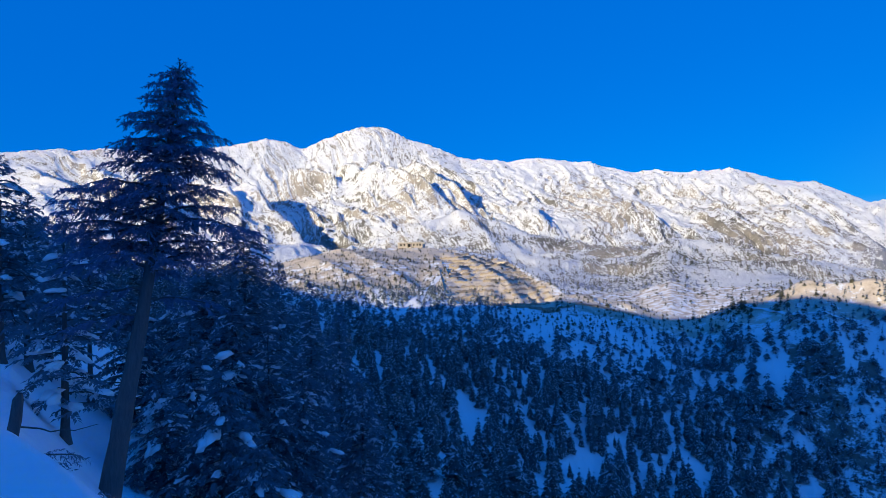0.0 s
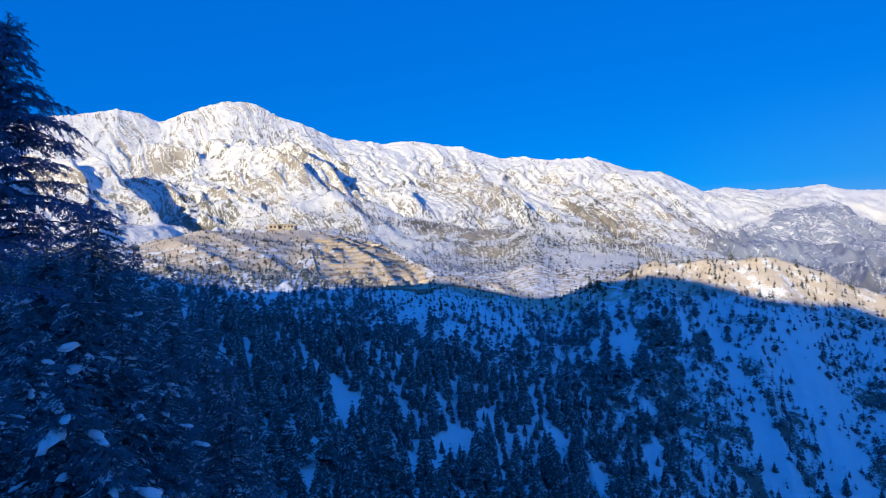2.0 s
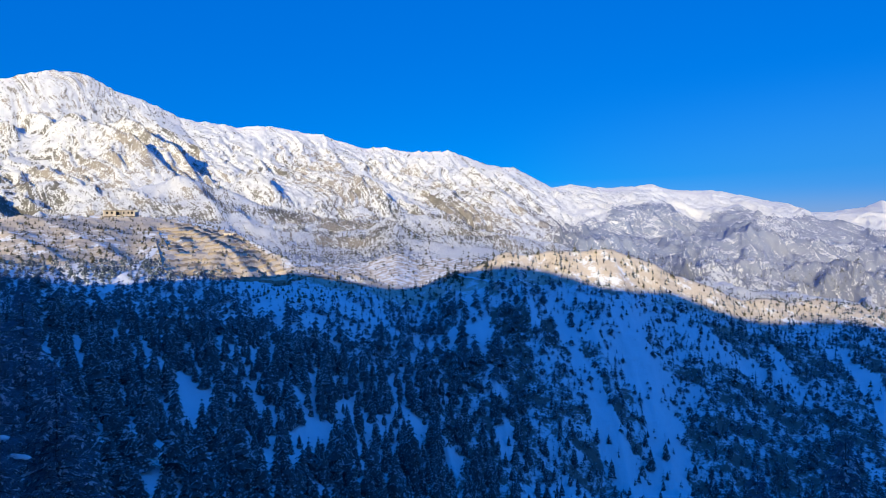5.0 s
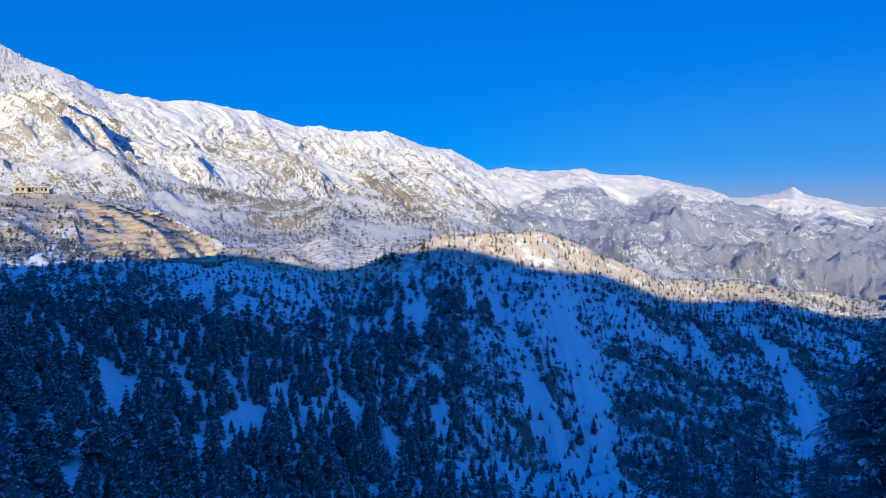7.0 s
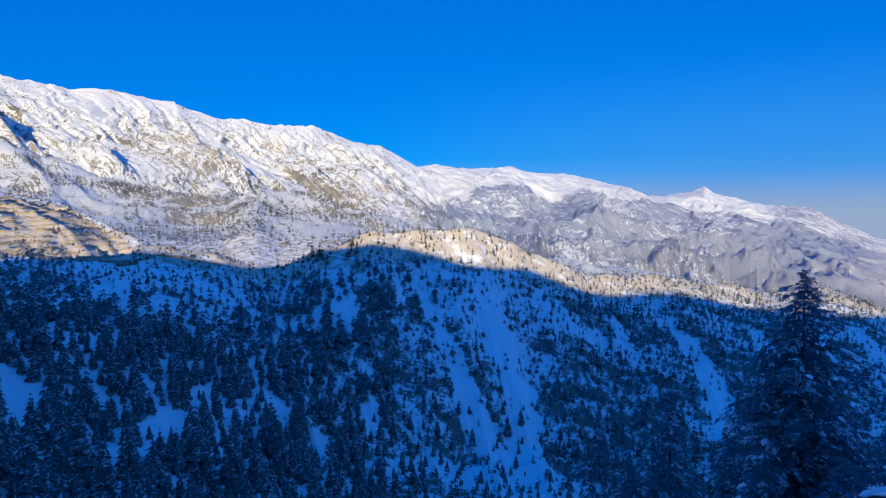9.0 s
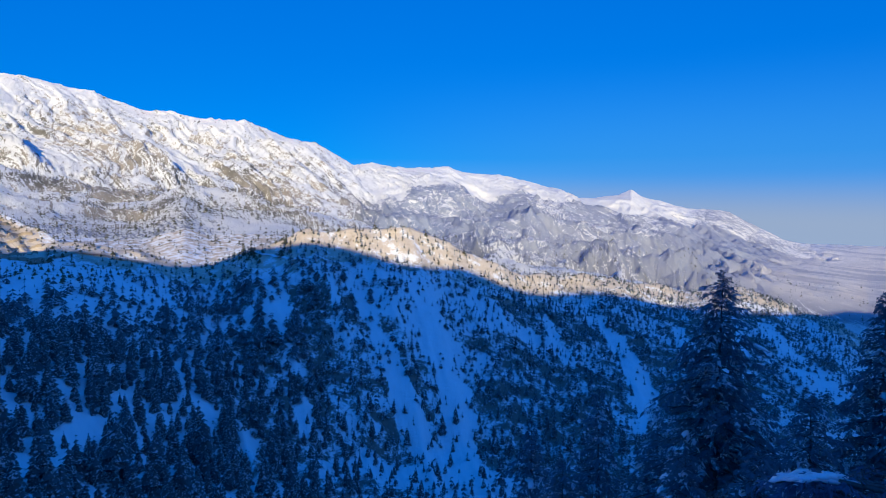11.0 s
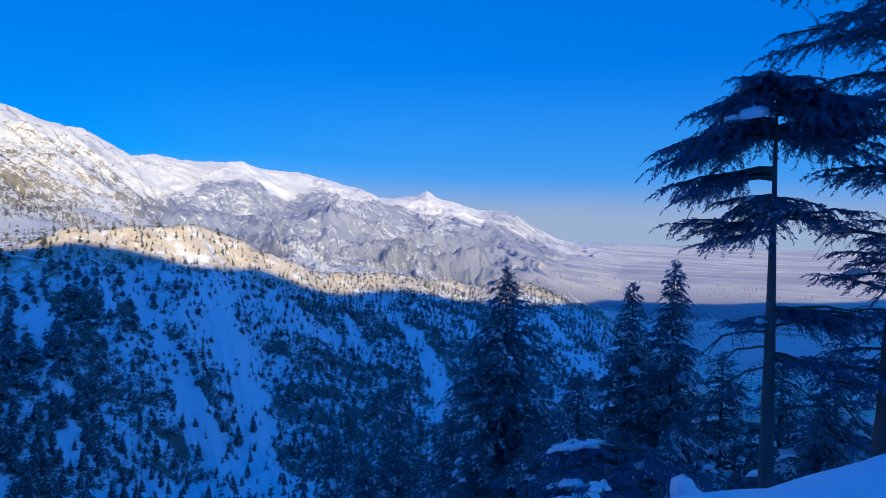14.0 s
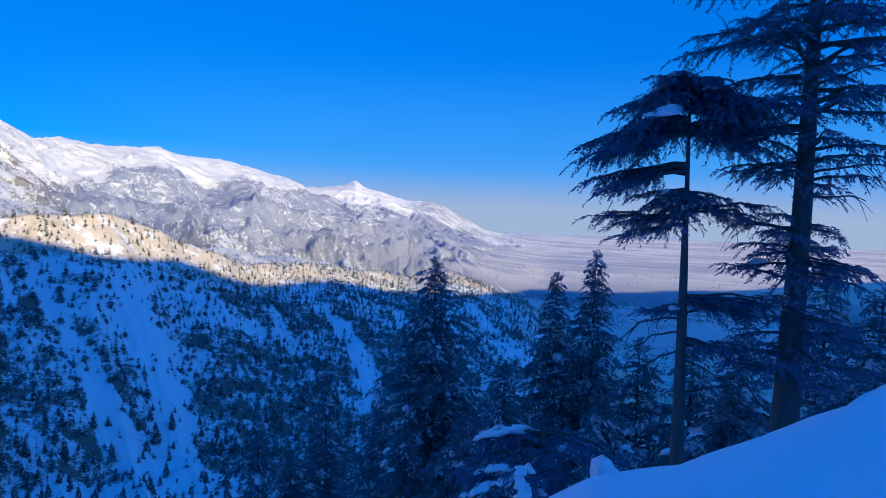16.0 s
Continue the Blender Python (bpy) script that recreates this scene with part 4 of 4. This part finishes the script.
SHELF = ((-12.6, 50, -1.0, 0.05, 2.6, 0.34), (-23.0, 30, -4.0, 0.05, 2.0, 0.26), (-16.5, 34, -4.5, 0.05, 2.2, 0.28), (-33.5, 52, 5.0, 0.1, 2.8, 0.4), (-10.0, 56, -3.2, 0.05, 2.7, 0.34), (-20.5, 24, -9.0, 0.05, 1.7, 0.2), (-13.5, 36, -8.0, 0.05, 2.2, 0.26), (-25.4, 26, -8.5, 0.05, 1.6, 0.2), (-8.0, 44, -9.5, 0.05, 2.3, 0.28), (-17.5, 22, -15, 0.05, 1.7, 0.2))
for n, (az, r, el, first, reach, girth) in enumerate(BEND + SHELF):
    foot, tip = standing(az, r, el)
    h = tip[2]
    full, share = (0.48, 1.35) if n in (5, 6) else (0.8, 0.55 if az < -29 else 0.9)      # two stout firs keep their width high up
    rows = whorls(first, 0.985, int((36 + 5.5 * h) * share), lambda q: 0.14 + 1.12 * reach * (1 - q) ** full, rng, (0.05, 0.28), (0.2, 0.5), ragged=0.36)
    coarse = 0.115 + 0.0042 * r
    snow = [(int(k), rng.uniform(0.6, 0.9), rng.uniform(0.13, 0.36)) for k in rng.integers(0, int(len(rows) * 0.85), 26)]
    cedar("cedar", foot, [(0, 0, 0), tip * 0.5 + rng.normal(0, 0.06, 3), tip], girth, rows, "dark cedar with snow on its drooping boughs", 40 + n, needle=coarse * 1.0, gap=coarse * 1.4, twig=0.9, snow=snow, broad=0.5, group="cedars at the bend")

# two tall cedars beside the snow bank
def pads(foot, tip, r, plan, rng, loose=1.6):
    """Bough rows of flat layers: height angle seen from the road, bearing, spread, length, count, lift, sag, bare share."""
    rows = []
    for el, out, spread, reach, count, lift, sag, clean in plan:
        h = (EYE + r * math.tan(radians(el)) - foot[2]) / tip[2]
        for k in range(count):
            turn = out + spread * ((k + 0.5) / count - 0.5) + rng.uniform(-8, 8)
            edge = 1 - 0.35 * abs((k + 0.5) / count - 0.5) * 2 * (spread < 200)
            rows.append((min(h + rng.uniform(-0.007, 0.007) * loose, 0.985), turn, reach * edge * rng.uniform(0.72, 0.98), lift + rng.uniform(-0.07, 0.09) * loose, sag * rng.uniform(0.5, 1.5), clean * rng.uniform(0.6, 1.3)))
    return rows


foot, tip = standing(92.8, 12.0, 11.8, 92.0)
trunk = [(0, 0, 0), tip * [0.5, 0.5, 0.5], tip]
CROWN = ((11.7, 0, 360, 0.55, 6, 0.2, 0.3, 0.05), (11.0, 350, 130, 0.95, 7, 0.25, 0.35, 0.1), (10.7, 185, 130, 0.8, 6, 0.25, 0.3, 0.1), (9.9, 0, 120, 1.2, 8, 0.2, 0.4, 0.12), (9.2, 5, 100, 1.5, 7, 0.15, 0.4, 0.12),
         (9.6, 180, 110, 1.6, 8, 0.2, 0.35, 0.12), (8.6, 185, 100, 1.7, 7, 0.1, 0.3, 0.12), (7.6, 90, 300, 1.0, 5, 0.1, 0.3, 0.1), (7.4, 0, 90, 2.0, 9, 0.08, 0.25, 0.15), (6.6, 5, 80, 2.1, 8, 0.02, 0.2, 0.2))
LAYERS = ((7.0, 180, 100, 1.6, 8, 0.1, 0.3, 0.12), (3.6, 3, 70, 1.95, 8, 0.0, 0.18, 0.34), (1.4, 0, 360, 0.9, 9, 0.05, 0.3, 0.1), (0.6, 350, 200, 1.0, 6, -0.05, 0.3, 0.15), (-1.0, 2, 40, 1.85, 5, 0.0, 0.12, 0.2), (-0.2, 178, 40, 1.6, 4, 0.05, 0.15, 0.3),
          (-8.0, 180, 70, 1.6, 6, 0.02, 0.08, 0.1), (-8.6, 0, 60, 0.7, 3, 0.0, 0.1, 0.1), (-11.8, 185, 60, 1.3, 4, 0.0, 0.1, 0.2))
rows = pads(foot, tip, 12.0, CROWN + LAYERS, rng)
cedar("slim_cedar", foot, trunk, 0.31, rows, "slim cedar with a flat layered crown and bare lower stem", 21, needle=0.078, gap=0.105, twig=0.54, hang=0.40, broad=0.36,
      snow=((7, 0.5, 0.22), (9, 0.6, 0.18), (2, 0.3, 0.2), (52, 0.66, 0.36), (54, 0.6, 0.26), (57, 0.7, 0.2), (37, 0.5, 0.3), (38, 0.35, 0.26), (36, 0.6, 0.2), (93, 0.5, 0.11), (90, 0.5, 0.1), (96, 0.4, 0.1), (118, 0.25, 0.12), (112, 0.2, 0.1)),
      dead=((0.50, 170, 1.3, 0.35, 0.3), (0.49, 350, 1.1, 0.1, 0.5), (0.46, 10, 1.0, -0.1, 0.4), (0.45, 190, 1.4, 0.1, 0.8), (0.53, 185, 1.6, 0.35, 0.3), (0.42, 340, 0.8, -0.2, 0.3), (0.40, 175, 0.9, -0.1, 0.4), (0.33, 165, 1.0, 0.25, 0.1)))
foot, tip = standing(100.9, 12.6, 33.0)
plan = []
for el, reach, count in ((-13.5, 1.4, 7), (-11, 1.5, 7), (-8.6, 1.2, 5), (-4.6, 1.2, 9), (-3.0, 1.3, 8), (-0.6, 0.9, 4), (2.2, 1.1, 6), (5.0, 1.5, 8), (7.8, 1.9, 9), (10.6, 2.1, 9), (13.2, 2.3, 8), (16.0, 2.2, 8), (18.5, 2.0, 9), (21.5, 1.6, 8), (25, 1.2, 7), (28.5, 0.8, 7), (31.3, 0.5, 6)):
    plan.append((el, rng.uniform(0, 360), 340, reach, count, 0.16, 0.16, rng.uniform(0.16, 0.34)))
rows = pads(foot, tip, 12.6, plan, rng, 3.0)
cedar("tall_cedar", foot, [(0, 0, 0), tip * 0.5 + np.array([0.03, -0.05, 0]), tip], 0.54, rows, "tall cedar with a straight dark trunk and open boughs", 22, needle=0.085, gap=0.14, twig=0.56, hang=0.40, broad=0.36,
      snow=((19, 0.6, 0.14), (26, 0.7, 0.12), (60, 0.6, 0.14)), dead=((0.30, 180, 0.9, 0.1, 0.3), (0.31, 20, 0.8, 0.2, 0.3), (0.40, 350, 1.2, 0.2, 0.2), (0.47, 200, 1.4, 0.3, 0.2), (0.52, 10, 1.1, 0.25, 0.3), (0.44, 170, 1.1, 0.2, 0.2), (0.62, 0, 1.6, 0.45, 0.1), (0.58, 185, 1.5, 0.4, 0.1)))

# cedars that stand below the bank
SPIRES = ((69.6, 30, -5.4, 0.05, 4.2, 0.36), (84.7, 33, -4.2, 0.05, 2.5, 0.32), (81.2, 35, -6.4, 0.05, 2.7, 0.32), (59.3, 36, -16.6, 0.05, 2.4, 0.3), (53.0, 40, -19.8, 0.05, 2.4, 0.3), (64.5, 34, -18.0, 0.05, 2.2, 0.26))
LOWER = ((103.2, 26, -3.0, 0.1, 2.0, 0.28), (97.5, 30, -8.5, 0.05, 2.4, 0.28), (89.0, 24, -12.0, 0.05, 2.3, 0.26), (76.5, 26, -15.0, 0.05, 2.3, 0.26), (93.5, 22, -12.0, 0.05, 2.2, 0.24), (107.0, 20, -6.0, 0.1, 1.9, 0.26), (72.8, 22, -20.0, 0.05, 1.9, 0.22), (80.0, 17, -20.5, 0.05, 1.7, 0.2), (86.0, 18, -18.0, 0.05, 1.9, 0.2), (67.0, 24, -21.5, 0.05, 1.9, 0.22), (56.0, 30, -23.0, 0.05, 2.0, 0.24), (97.0, 16, -15.0, 0.05, 1.7, 0.2))
for n, (az, r, el, first, reach, girth) in enumerate(SPIRES + LOWER):
    foot, tip = standing(az, r, el)
    h = tip[2]
    if h < 2.5:
        continue
    rows = whorls(first, 0.985, int((48 if n < 3 else 30) + (7 if n < 3 else 5) * h), lambda q: 0.10 + reach * (1 - q) ** 0.8, rng, (0.05, 0.3), (0.2, 0.55), ragged=0.5)
    coarse = (0.20 if n < 3 else 0.16) + 0.0035 * r
    snow = [(int(k), rng.uniform(0.55, 0.9), rng.uniform(0.16, 0.40)) for k in rng.integers(len(rows) // 5, int(len(rows) * 0.8), 10)]
    cedar("cedar", foot, [(0, 0, 0), tip * 0.5 + rng.normal(0, 0.06, 3), tip], girth, rows, "dark cedar below the bank with lumps of snow", 80 + n, needle=coarse, gap=coarse * 1.2, twig=1.0 if n < 3 else 0.88, snow=snow, broad=0.48, group="cedars below the bank")

# ---------- the house on the spur, huts, terrace walls, tracks ----------
def plaster(name, a, b):
    m, n, l = material(name)
    pos = n.new("ShaderNodeNewGeometry").outputs["Position"]
    patch = noise_of(n, l, pos, 0.35, 5, 0.6)
    grain = noise_of(n, l, pos, 3.0, 4, 0.6)
    surface(n, l, blend(n, l, patch, a, b), 0.9, grain, 0.4, 0.05, 0.1)
    return m


MUD = plaster("mud_plaster", (0.50, 0.43, 0.35), (0.66, 0.58, 0.49))
DARK = plaster("dark_opening", (0.02, 0.02, 0.022), (0.05, 0.045, 0.04))
TIN = plaster("weathered_roof", (0.55, 0.50, 0.45), (0.70, 0.65, 0.60))
STONE = plaster("field_stone", (0.24, 0.19, 0.15), (0.42, 0.35, 0.27))


def box(x0, y0, z0, x1, y1, z1, bevel=0.0):
    bm = bmesh.new()
    bmesh.ops.create_cube(bm, size=1.0)
    bmesh.ops.scale(bm, vec=(x1 - x0, y1 - y0, z1 - z0), verts=bm.verts)
    bmesh.ops.translate(bm, vec=((x0 + x1) / 2, (y0 + y1) / 2, (z0 + z1) / 2), verts=bm.verts)
    if bevel:
        bmesh.ops.bevel(bm, geom=list(bm.edges), offset=bevel, segments=1, affect="EDGES")
    return bm


def piece(name, bm, mat, parent, label=""):
    mesh = bpy.data.meshes.new(name)
    bm.to_mesh(mesh)
    bm.free()
    mesh.materials.append(mat)
    return part_of(name, mesh, parent, label)


def wall_with_holes(name, x0, x1, z0, z1, y, thick, holes, mat, parent):
    """A wall along x with real openings: (left, right, bottom, top) each."""
    bm = bmesh.new()
    cuts_x = sorted({x0, x1, *[h[0] for h in holes], *[h[1] for h in holes]})
    cuts_z = sorted({z0, z1, *[h[2] for h in holes], *[h[3] for h in holes]})
    for i in range(len(cuts_x) - 1):
        for j in range(len(cuts_z) - 1):
            cx, cz = (cuts_x[i] + cuts_x[i + 1]) / 2, (cuts_z[j] + cuts_z[j + 1]) / 2
            if any(h[0] < cx < h[1] and h[2] < cz < h[3] for h in holes):
                continue
            b = box(cuts_x[i], y, cuts_z[j], cuts_x[i + 1], y + thick, cuts_z[j + 1])
            mesh = bpy.data.meshes.new("cell")
            b.to_mesh(mesh)
            b.free()
            bm.from_mesh(mesh)
            bpy.data.meshes.remove(mesh)
    bmesh.ops.remove_doubles(bm, verts=bm.verts, dist=0.001)
    return piece(name, bm, mat, parent)


def facing(az, r, z, turn=0.0):
    """A pose at a place of the plan whose front (its -y side) looks at the road."""
    return pose(*bearing(az, r, z), 0, 0, -az + turn)


def long_house(az, r, width, depth, height, label, turn=0.0, holes=(), porch=True, sink=1.0):
    z = ground_at(az, r) - sink
    top = new("house")
    top.matrix_world = facing(az, r, z, turn)
    tagged(top, label, "house")
    w = width / 2
    front = wall_with_holes("wall", -w, w, 0, height + sink, -depth / 2, 0.4, holes, MUD, top)
    for nm, dims in (("wall", (-w, depth / 2 - 0.4, 0, w, depth / 2, height + sink)), ("wall", (-w, -depth / 2 + 0.4, 0, -w + 0.4, depth / 2 - 0.4, height + sink)), ("wall", (w - 0.4, -depth / 2 + 0.4, 0, w, depth / 2 - 0.4, height + sink))):
        piece(nm, box(*dims), MUD, top)
    piece("floor_slab", box(-w + 0.4, -depth / 2 + 0.4, 0, w - 0.4, depth / 2 - 0.4, sink), DARK, top)
    roof = box(-w - 0.8, -depth / 2 - (1.8 if porch else 0.6), height + sink + 0.004, w + 0.8, depth / 2 + 0.6, height + sink + 0.55, 0.06)
    piece("roof", roof, TIN, top, "flat weathered roof with wide eaves")
    for h in holes:
        if h[2] > sink + 0.5:
            win = piece("window", box(h[0] + 0.05, -depth / 2 + 0.16, h[2] + 0.05, h[1] - 0.05, -depth / 2 + 0.20, h[3] - 0.05), DARK, top, "dark window pane")
            piece("frame", box(h[0], -depth / 2 - 0.03, h[2] - 0.12, h[1], -depth / 2 + 0.12, h[2] - 0.004), TIN, win)
    if porch:
        for k in range(7):
            x = -w + 0.5 + k * (width - 1.0) / 6
            piece("porch_post", box(x - 0.16, -depth / 2 - 1.6, 0, x + 0.16, -depth / 2 - 1.3, height + sink), MUD, top)
    return top


HR = 668
long_house(-3.1, HR, 27, 10, 4.8, "long mud-coloured house with a flat roof and dark openings", 4,
           [(-11.5, -9.5, 2.2, 4.6), (-7.5, -5.5, 2.4, 4.6), (-3.0, 1.0, 1.0, 4.7), (3.0, 5, 2.2, 4.6), (7.0, 8.6, 2.4, 4.6), (10, 12, 2.2, 4.6)])
long_house(-2.2, HR + 15, 13, 8, 6.4, "smaller mud house behind the long one", -6, [(-4, -2, 3.0, 5.2), (2, 4, 3.0, 5.2)], False)
long_house(5.6, 590, 8, 5.5, 2.6, "low stone hut on a terrace", -4, [(-0.9, 0.5, 1.0, 3.0)], False)


def terrace_wall(level, az0, az1, height, seed):
    """A dry stone wall along one contour of the fields."""
    rng = np.random.default_rng(seed)
    az = np.arange(az0, az1, 0.12)
    reach = np.arange(400.0, 640.0, 1.0)
    grid_a, grid_r = np.meshgrid(az, reach, indexing="ij")
    x, y = grid_r * np.sin(np.radians(grid_a)), grid_r * np.cos(np.radians(grid_a))
    q = land(grid_a, grid_r, False)[0] / STEP + 0.5 * fbm(x / 60, y / 60, 2, 8)
    inside = (fields(grid_a, grid_r) > 0.5) & (q >= level)
    some = inside.any(1)
    if some.sum() < 8:
        return
    az, r = az[some], reach[inside[some].argmax(1)]
    r = np.convolve(np.pad(r, 3, mode="edge"), np.ones(7) / 7, "valid") - 0.6
    z = land(az, r - 0.8)[0] - 0.5
    top = z + 0.5 + height * (0.75 + 0.35 * rng.random(len(az)))
    mid = bearing(az[len(az) // 2], r[len(az) // 2], z[len(az) // 2])
    pts = []
    for rr, zz in ((r, z), (r + 0.1, top), (r + 0.8, top), (r + 0.9, z)):
        pts.append(np.stack([rr * np.sin(np.radians(az)), rr * np.cos(np.radians(az)), zz], -1) - mid)
    v = np.stack(pts, 1)
    n = len(az)
    i = np.arange(4 * (n - 1)).reshape(n - 1, 4)[:, :3]
    f = np.stack([i, i + 4, i + 5, i + 1], -1).reshape(-1, 4)
    ends = np.array([[0, 1, 2, 3], [4 * n - 1, 4 * n - 2, 4 * n - 3, 4 * n - 4]])
    ob = tagged(new("terrace_wall", mesh_of("terrace_wall", v.reshape(-1, 3), np.concatenate([f, ends]), STONE)), "low dry stone wall holding up a terraced field", "wall", "terrace walls")
    ob.location = mid


wall_rng = np.random.default_rng(19)
for level in range(-11, 6):
    cut = wall_rng.uniform(2.5, 8.0)
    terrace_wall(level, -0.6 + wall_rng.uniform(0, 2.0), cut, wall_rng.uniform(1.3, 2.2), 200 + level)
    terrace_wall(level, cut + wall_rng.uniform(0.3, 1.2), 11.2 - wall_rng.uniform(0, 1.5), wall_rng.uniform(1.3, 2.2), 300 + level)


def band(name, places, width, mat, label, lift=0.35, category="track"):
    """A track that lies on the ground along (bearing, distance) points."""
    az, r = np.array(places, float).T
    t, s = np.linspace(0, 1, len(az)), np.linspace(0, 1, 60)
    az, r = np.interp(s, t, az), np.interp(s, t, r)
    x, y = r * np.sin(np.radians(az)), r * np.cos(np.radians(az))
    way = unit(np.stack([np.gradient(x), np.gradient(y)], -1))
    out = np.stack([way[:, 1], -way[:, 0]], -1)
    z = land(az, r)[0]
    cross = np.array([-1.0, -0.5, 0.0, 0.5, 1.0])
    px, py = x[:, None] + out[:, :1] * cross * width / 2, y[:, None] + out[:, 1:] * cross * width / 2
    pr, pa = np.hypot(px, py), np.degrees(np.arctan2(px, py))
    pz = np.maximum(land(pa, pr)[0], z[:, None]) + lift * (1 - 0.9 * np.abs(cross) ** 3)
    edge = np.stack([px, py, pz], -1).reshape(-1, 3)
    i = np.arange(59 * 5).reshape(59, 5)[:, :-1]
    f = np.stack([i, i + 1, i + 6, i + 5], -1).reshape(-1, 4)
    return tagged(new(name, mesh_of(name, edge, f, mat, True)), label, category, kind="structure")


band("track", ((-9, 322), (-5.4, 328), (-2.5, 327), (0.0, 330)), 4.5, SNOW, "snow-covered track across the wooded slope")
band("track_upper", ((24.6, 448), (27, 432), (30, 402), (33, 392), (35.4, 394)), 2.6, SNOW, "snow-covered track below the crest")
band("track_lane", ((-4.3, 352), (-3.4, 385), (-1.6, 440), (-0.4, 500)), 5.0, SNOW, "snow-covered lane up to the house")
band("track_field", ((1.5, 416), (6, 420), (10, 426), (14, 432), (18, 430)), 4.5, plaster("dry_earth", (0.40, 0.32, 0.23), (0.55, 0.45, 0.34)), "pale earth track under the terraces")

# ---------- small things by the road ----------
def stump(az, r, top_el, lean):
    z = ground_at(az, r)
    height = EYE + r * math.tan(radians(top_el)) - z
    top = tree_thing("broken_stump", bearing(az, r, z), "thin broken dark tree stump standing in the snow")
    rng = np.random.default_rng(8)
    pts = [(lean * k * height, 0, height * k - 0.15 * (1 - k)) for k in (0, 0.3, 0.6, 0.9, 1.0)]
    v, f = tube(pts, [0.085, 0.075, 0.07, 0.066, 0.03], 10, 0.09, rng)
    part_of("trunk", mesh_of("trunk", v, f, BARK, True), top)
    q = np.linspace(0, 1, 8)
    line = np.stack([lean * 0.45 * height + 0.95 * q, 0.3 * q, 0.45 * height - 0.10 * q - 0.08 * np.sin(3 * q)], -1) + rng.normal(0, 0.012, (8, 3))
    v, f = tube(line, 0.014 - 0.010 * q, 6)
    part_of("dead_bough", mesh_of("dead_bough", v, f, BARK, True), top)
    return top


stump(-36.1, 9.8, -8.4, 0.22)


def fallen_bough(az, r, length, turn, seed):
    rng = np.random.default_rng(seed)
    z = ground_at(az, r)
    top = tree_thing("fallen_bough", bearing(az, r, z + 0.015), "fallen cedar bough half buried in snow")
    top["category"] = "branch"
    wood, leaf = Pile(), Pile()
    bough(wood, leaf, np.zeros(3), radians(turn), length, 0.10, 0.2, 0.008, rng, 0.2, 0.05, 0.06, bare=0.02)
    part_of("limb", mesh_of("limb", *wood.arrays(), BARK, True), top)
    part_of("needles", mesh_of("needles", *leaf.arrays(), NEEDLES_SNOWY), top)


for k, (az, r, length, turn) in enumerate(((-35.0, 8.1, 0.5, 75), (-34.2, 7.5, 0.45, 120), (-32.0, 6.6, 0.4, 100))):
    fallen_bough(az, r, length, turn, 60 + k)


def snow_block(az, r, size, label):
    rng = np.random.default_rng(4)
    z = ground_at(az, r)
    v, f = lump((0, 0, 0), np.array(size), rng)
    ob = tagged(new("snow_block", mesh_of("snow_block", v, f, SNOW, True)), label, "snow")
    ob.location = bearing(az, r, z + 0.02)


snow_block(86.2, 3.05, (0.065, 0.06, 0.11), "small block of snow on the bank's edge")


def laden_bough(az, r, el, length, turn, seed):
    """A low young cedar whose boughs carry long cushions of snow."""
    rng = np.random.default_rng(seed)
    foot = bearing(az, r, ground_at(az, r) - 0.1)
    h = EYE + r * math.tan(radians(el)) - foot[2]
    rows = [(rng.uniform(0.55, 0.97), turn + rng.uniform(-75, 75) + (180 if k % 4 == 3 else 0), length * rng.uniform(0.7, 1.1), 0.1, 0.3) for k in range(16)]
    snow = [(k, s, rng.uniform(0.09, 0.15)) for k in range(8) for s in (0.3, 0.42, 0.54, 0.66, 0.78, 0.9)]
    cedar("young_cedar", foot, [(0, 0, 0), (0, 0, h * 0.5), (0, 0, h)], 0.12, rows, "young cedar bowed under long cushions of snow", seed, needle=0.14, gap=0.12, twig=0.45, snow=snow, group="young cedars under the bank")


laden_bough(80.3, 9.5, -20.3, 1.15, 10, 91)
laden_bough(79.0, 8.6, -23.4, 1.0, 40, 92)
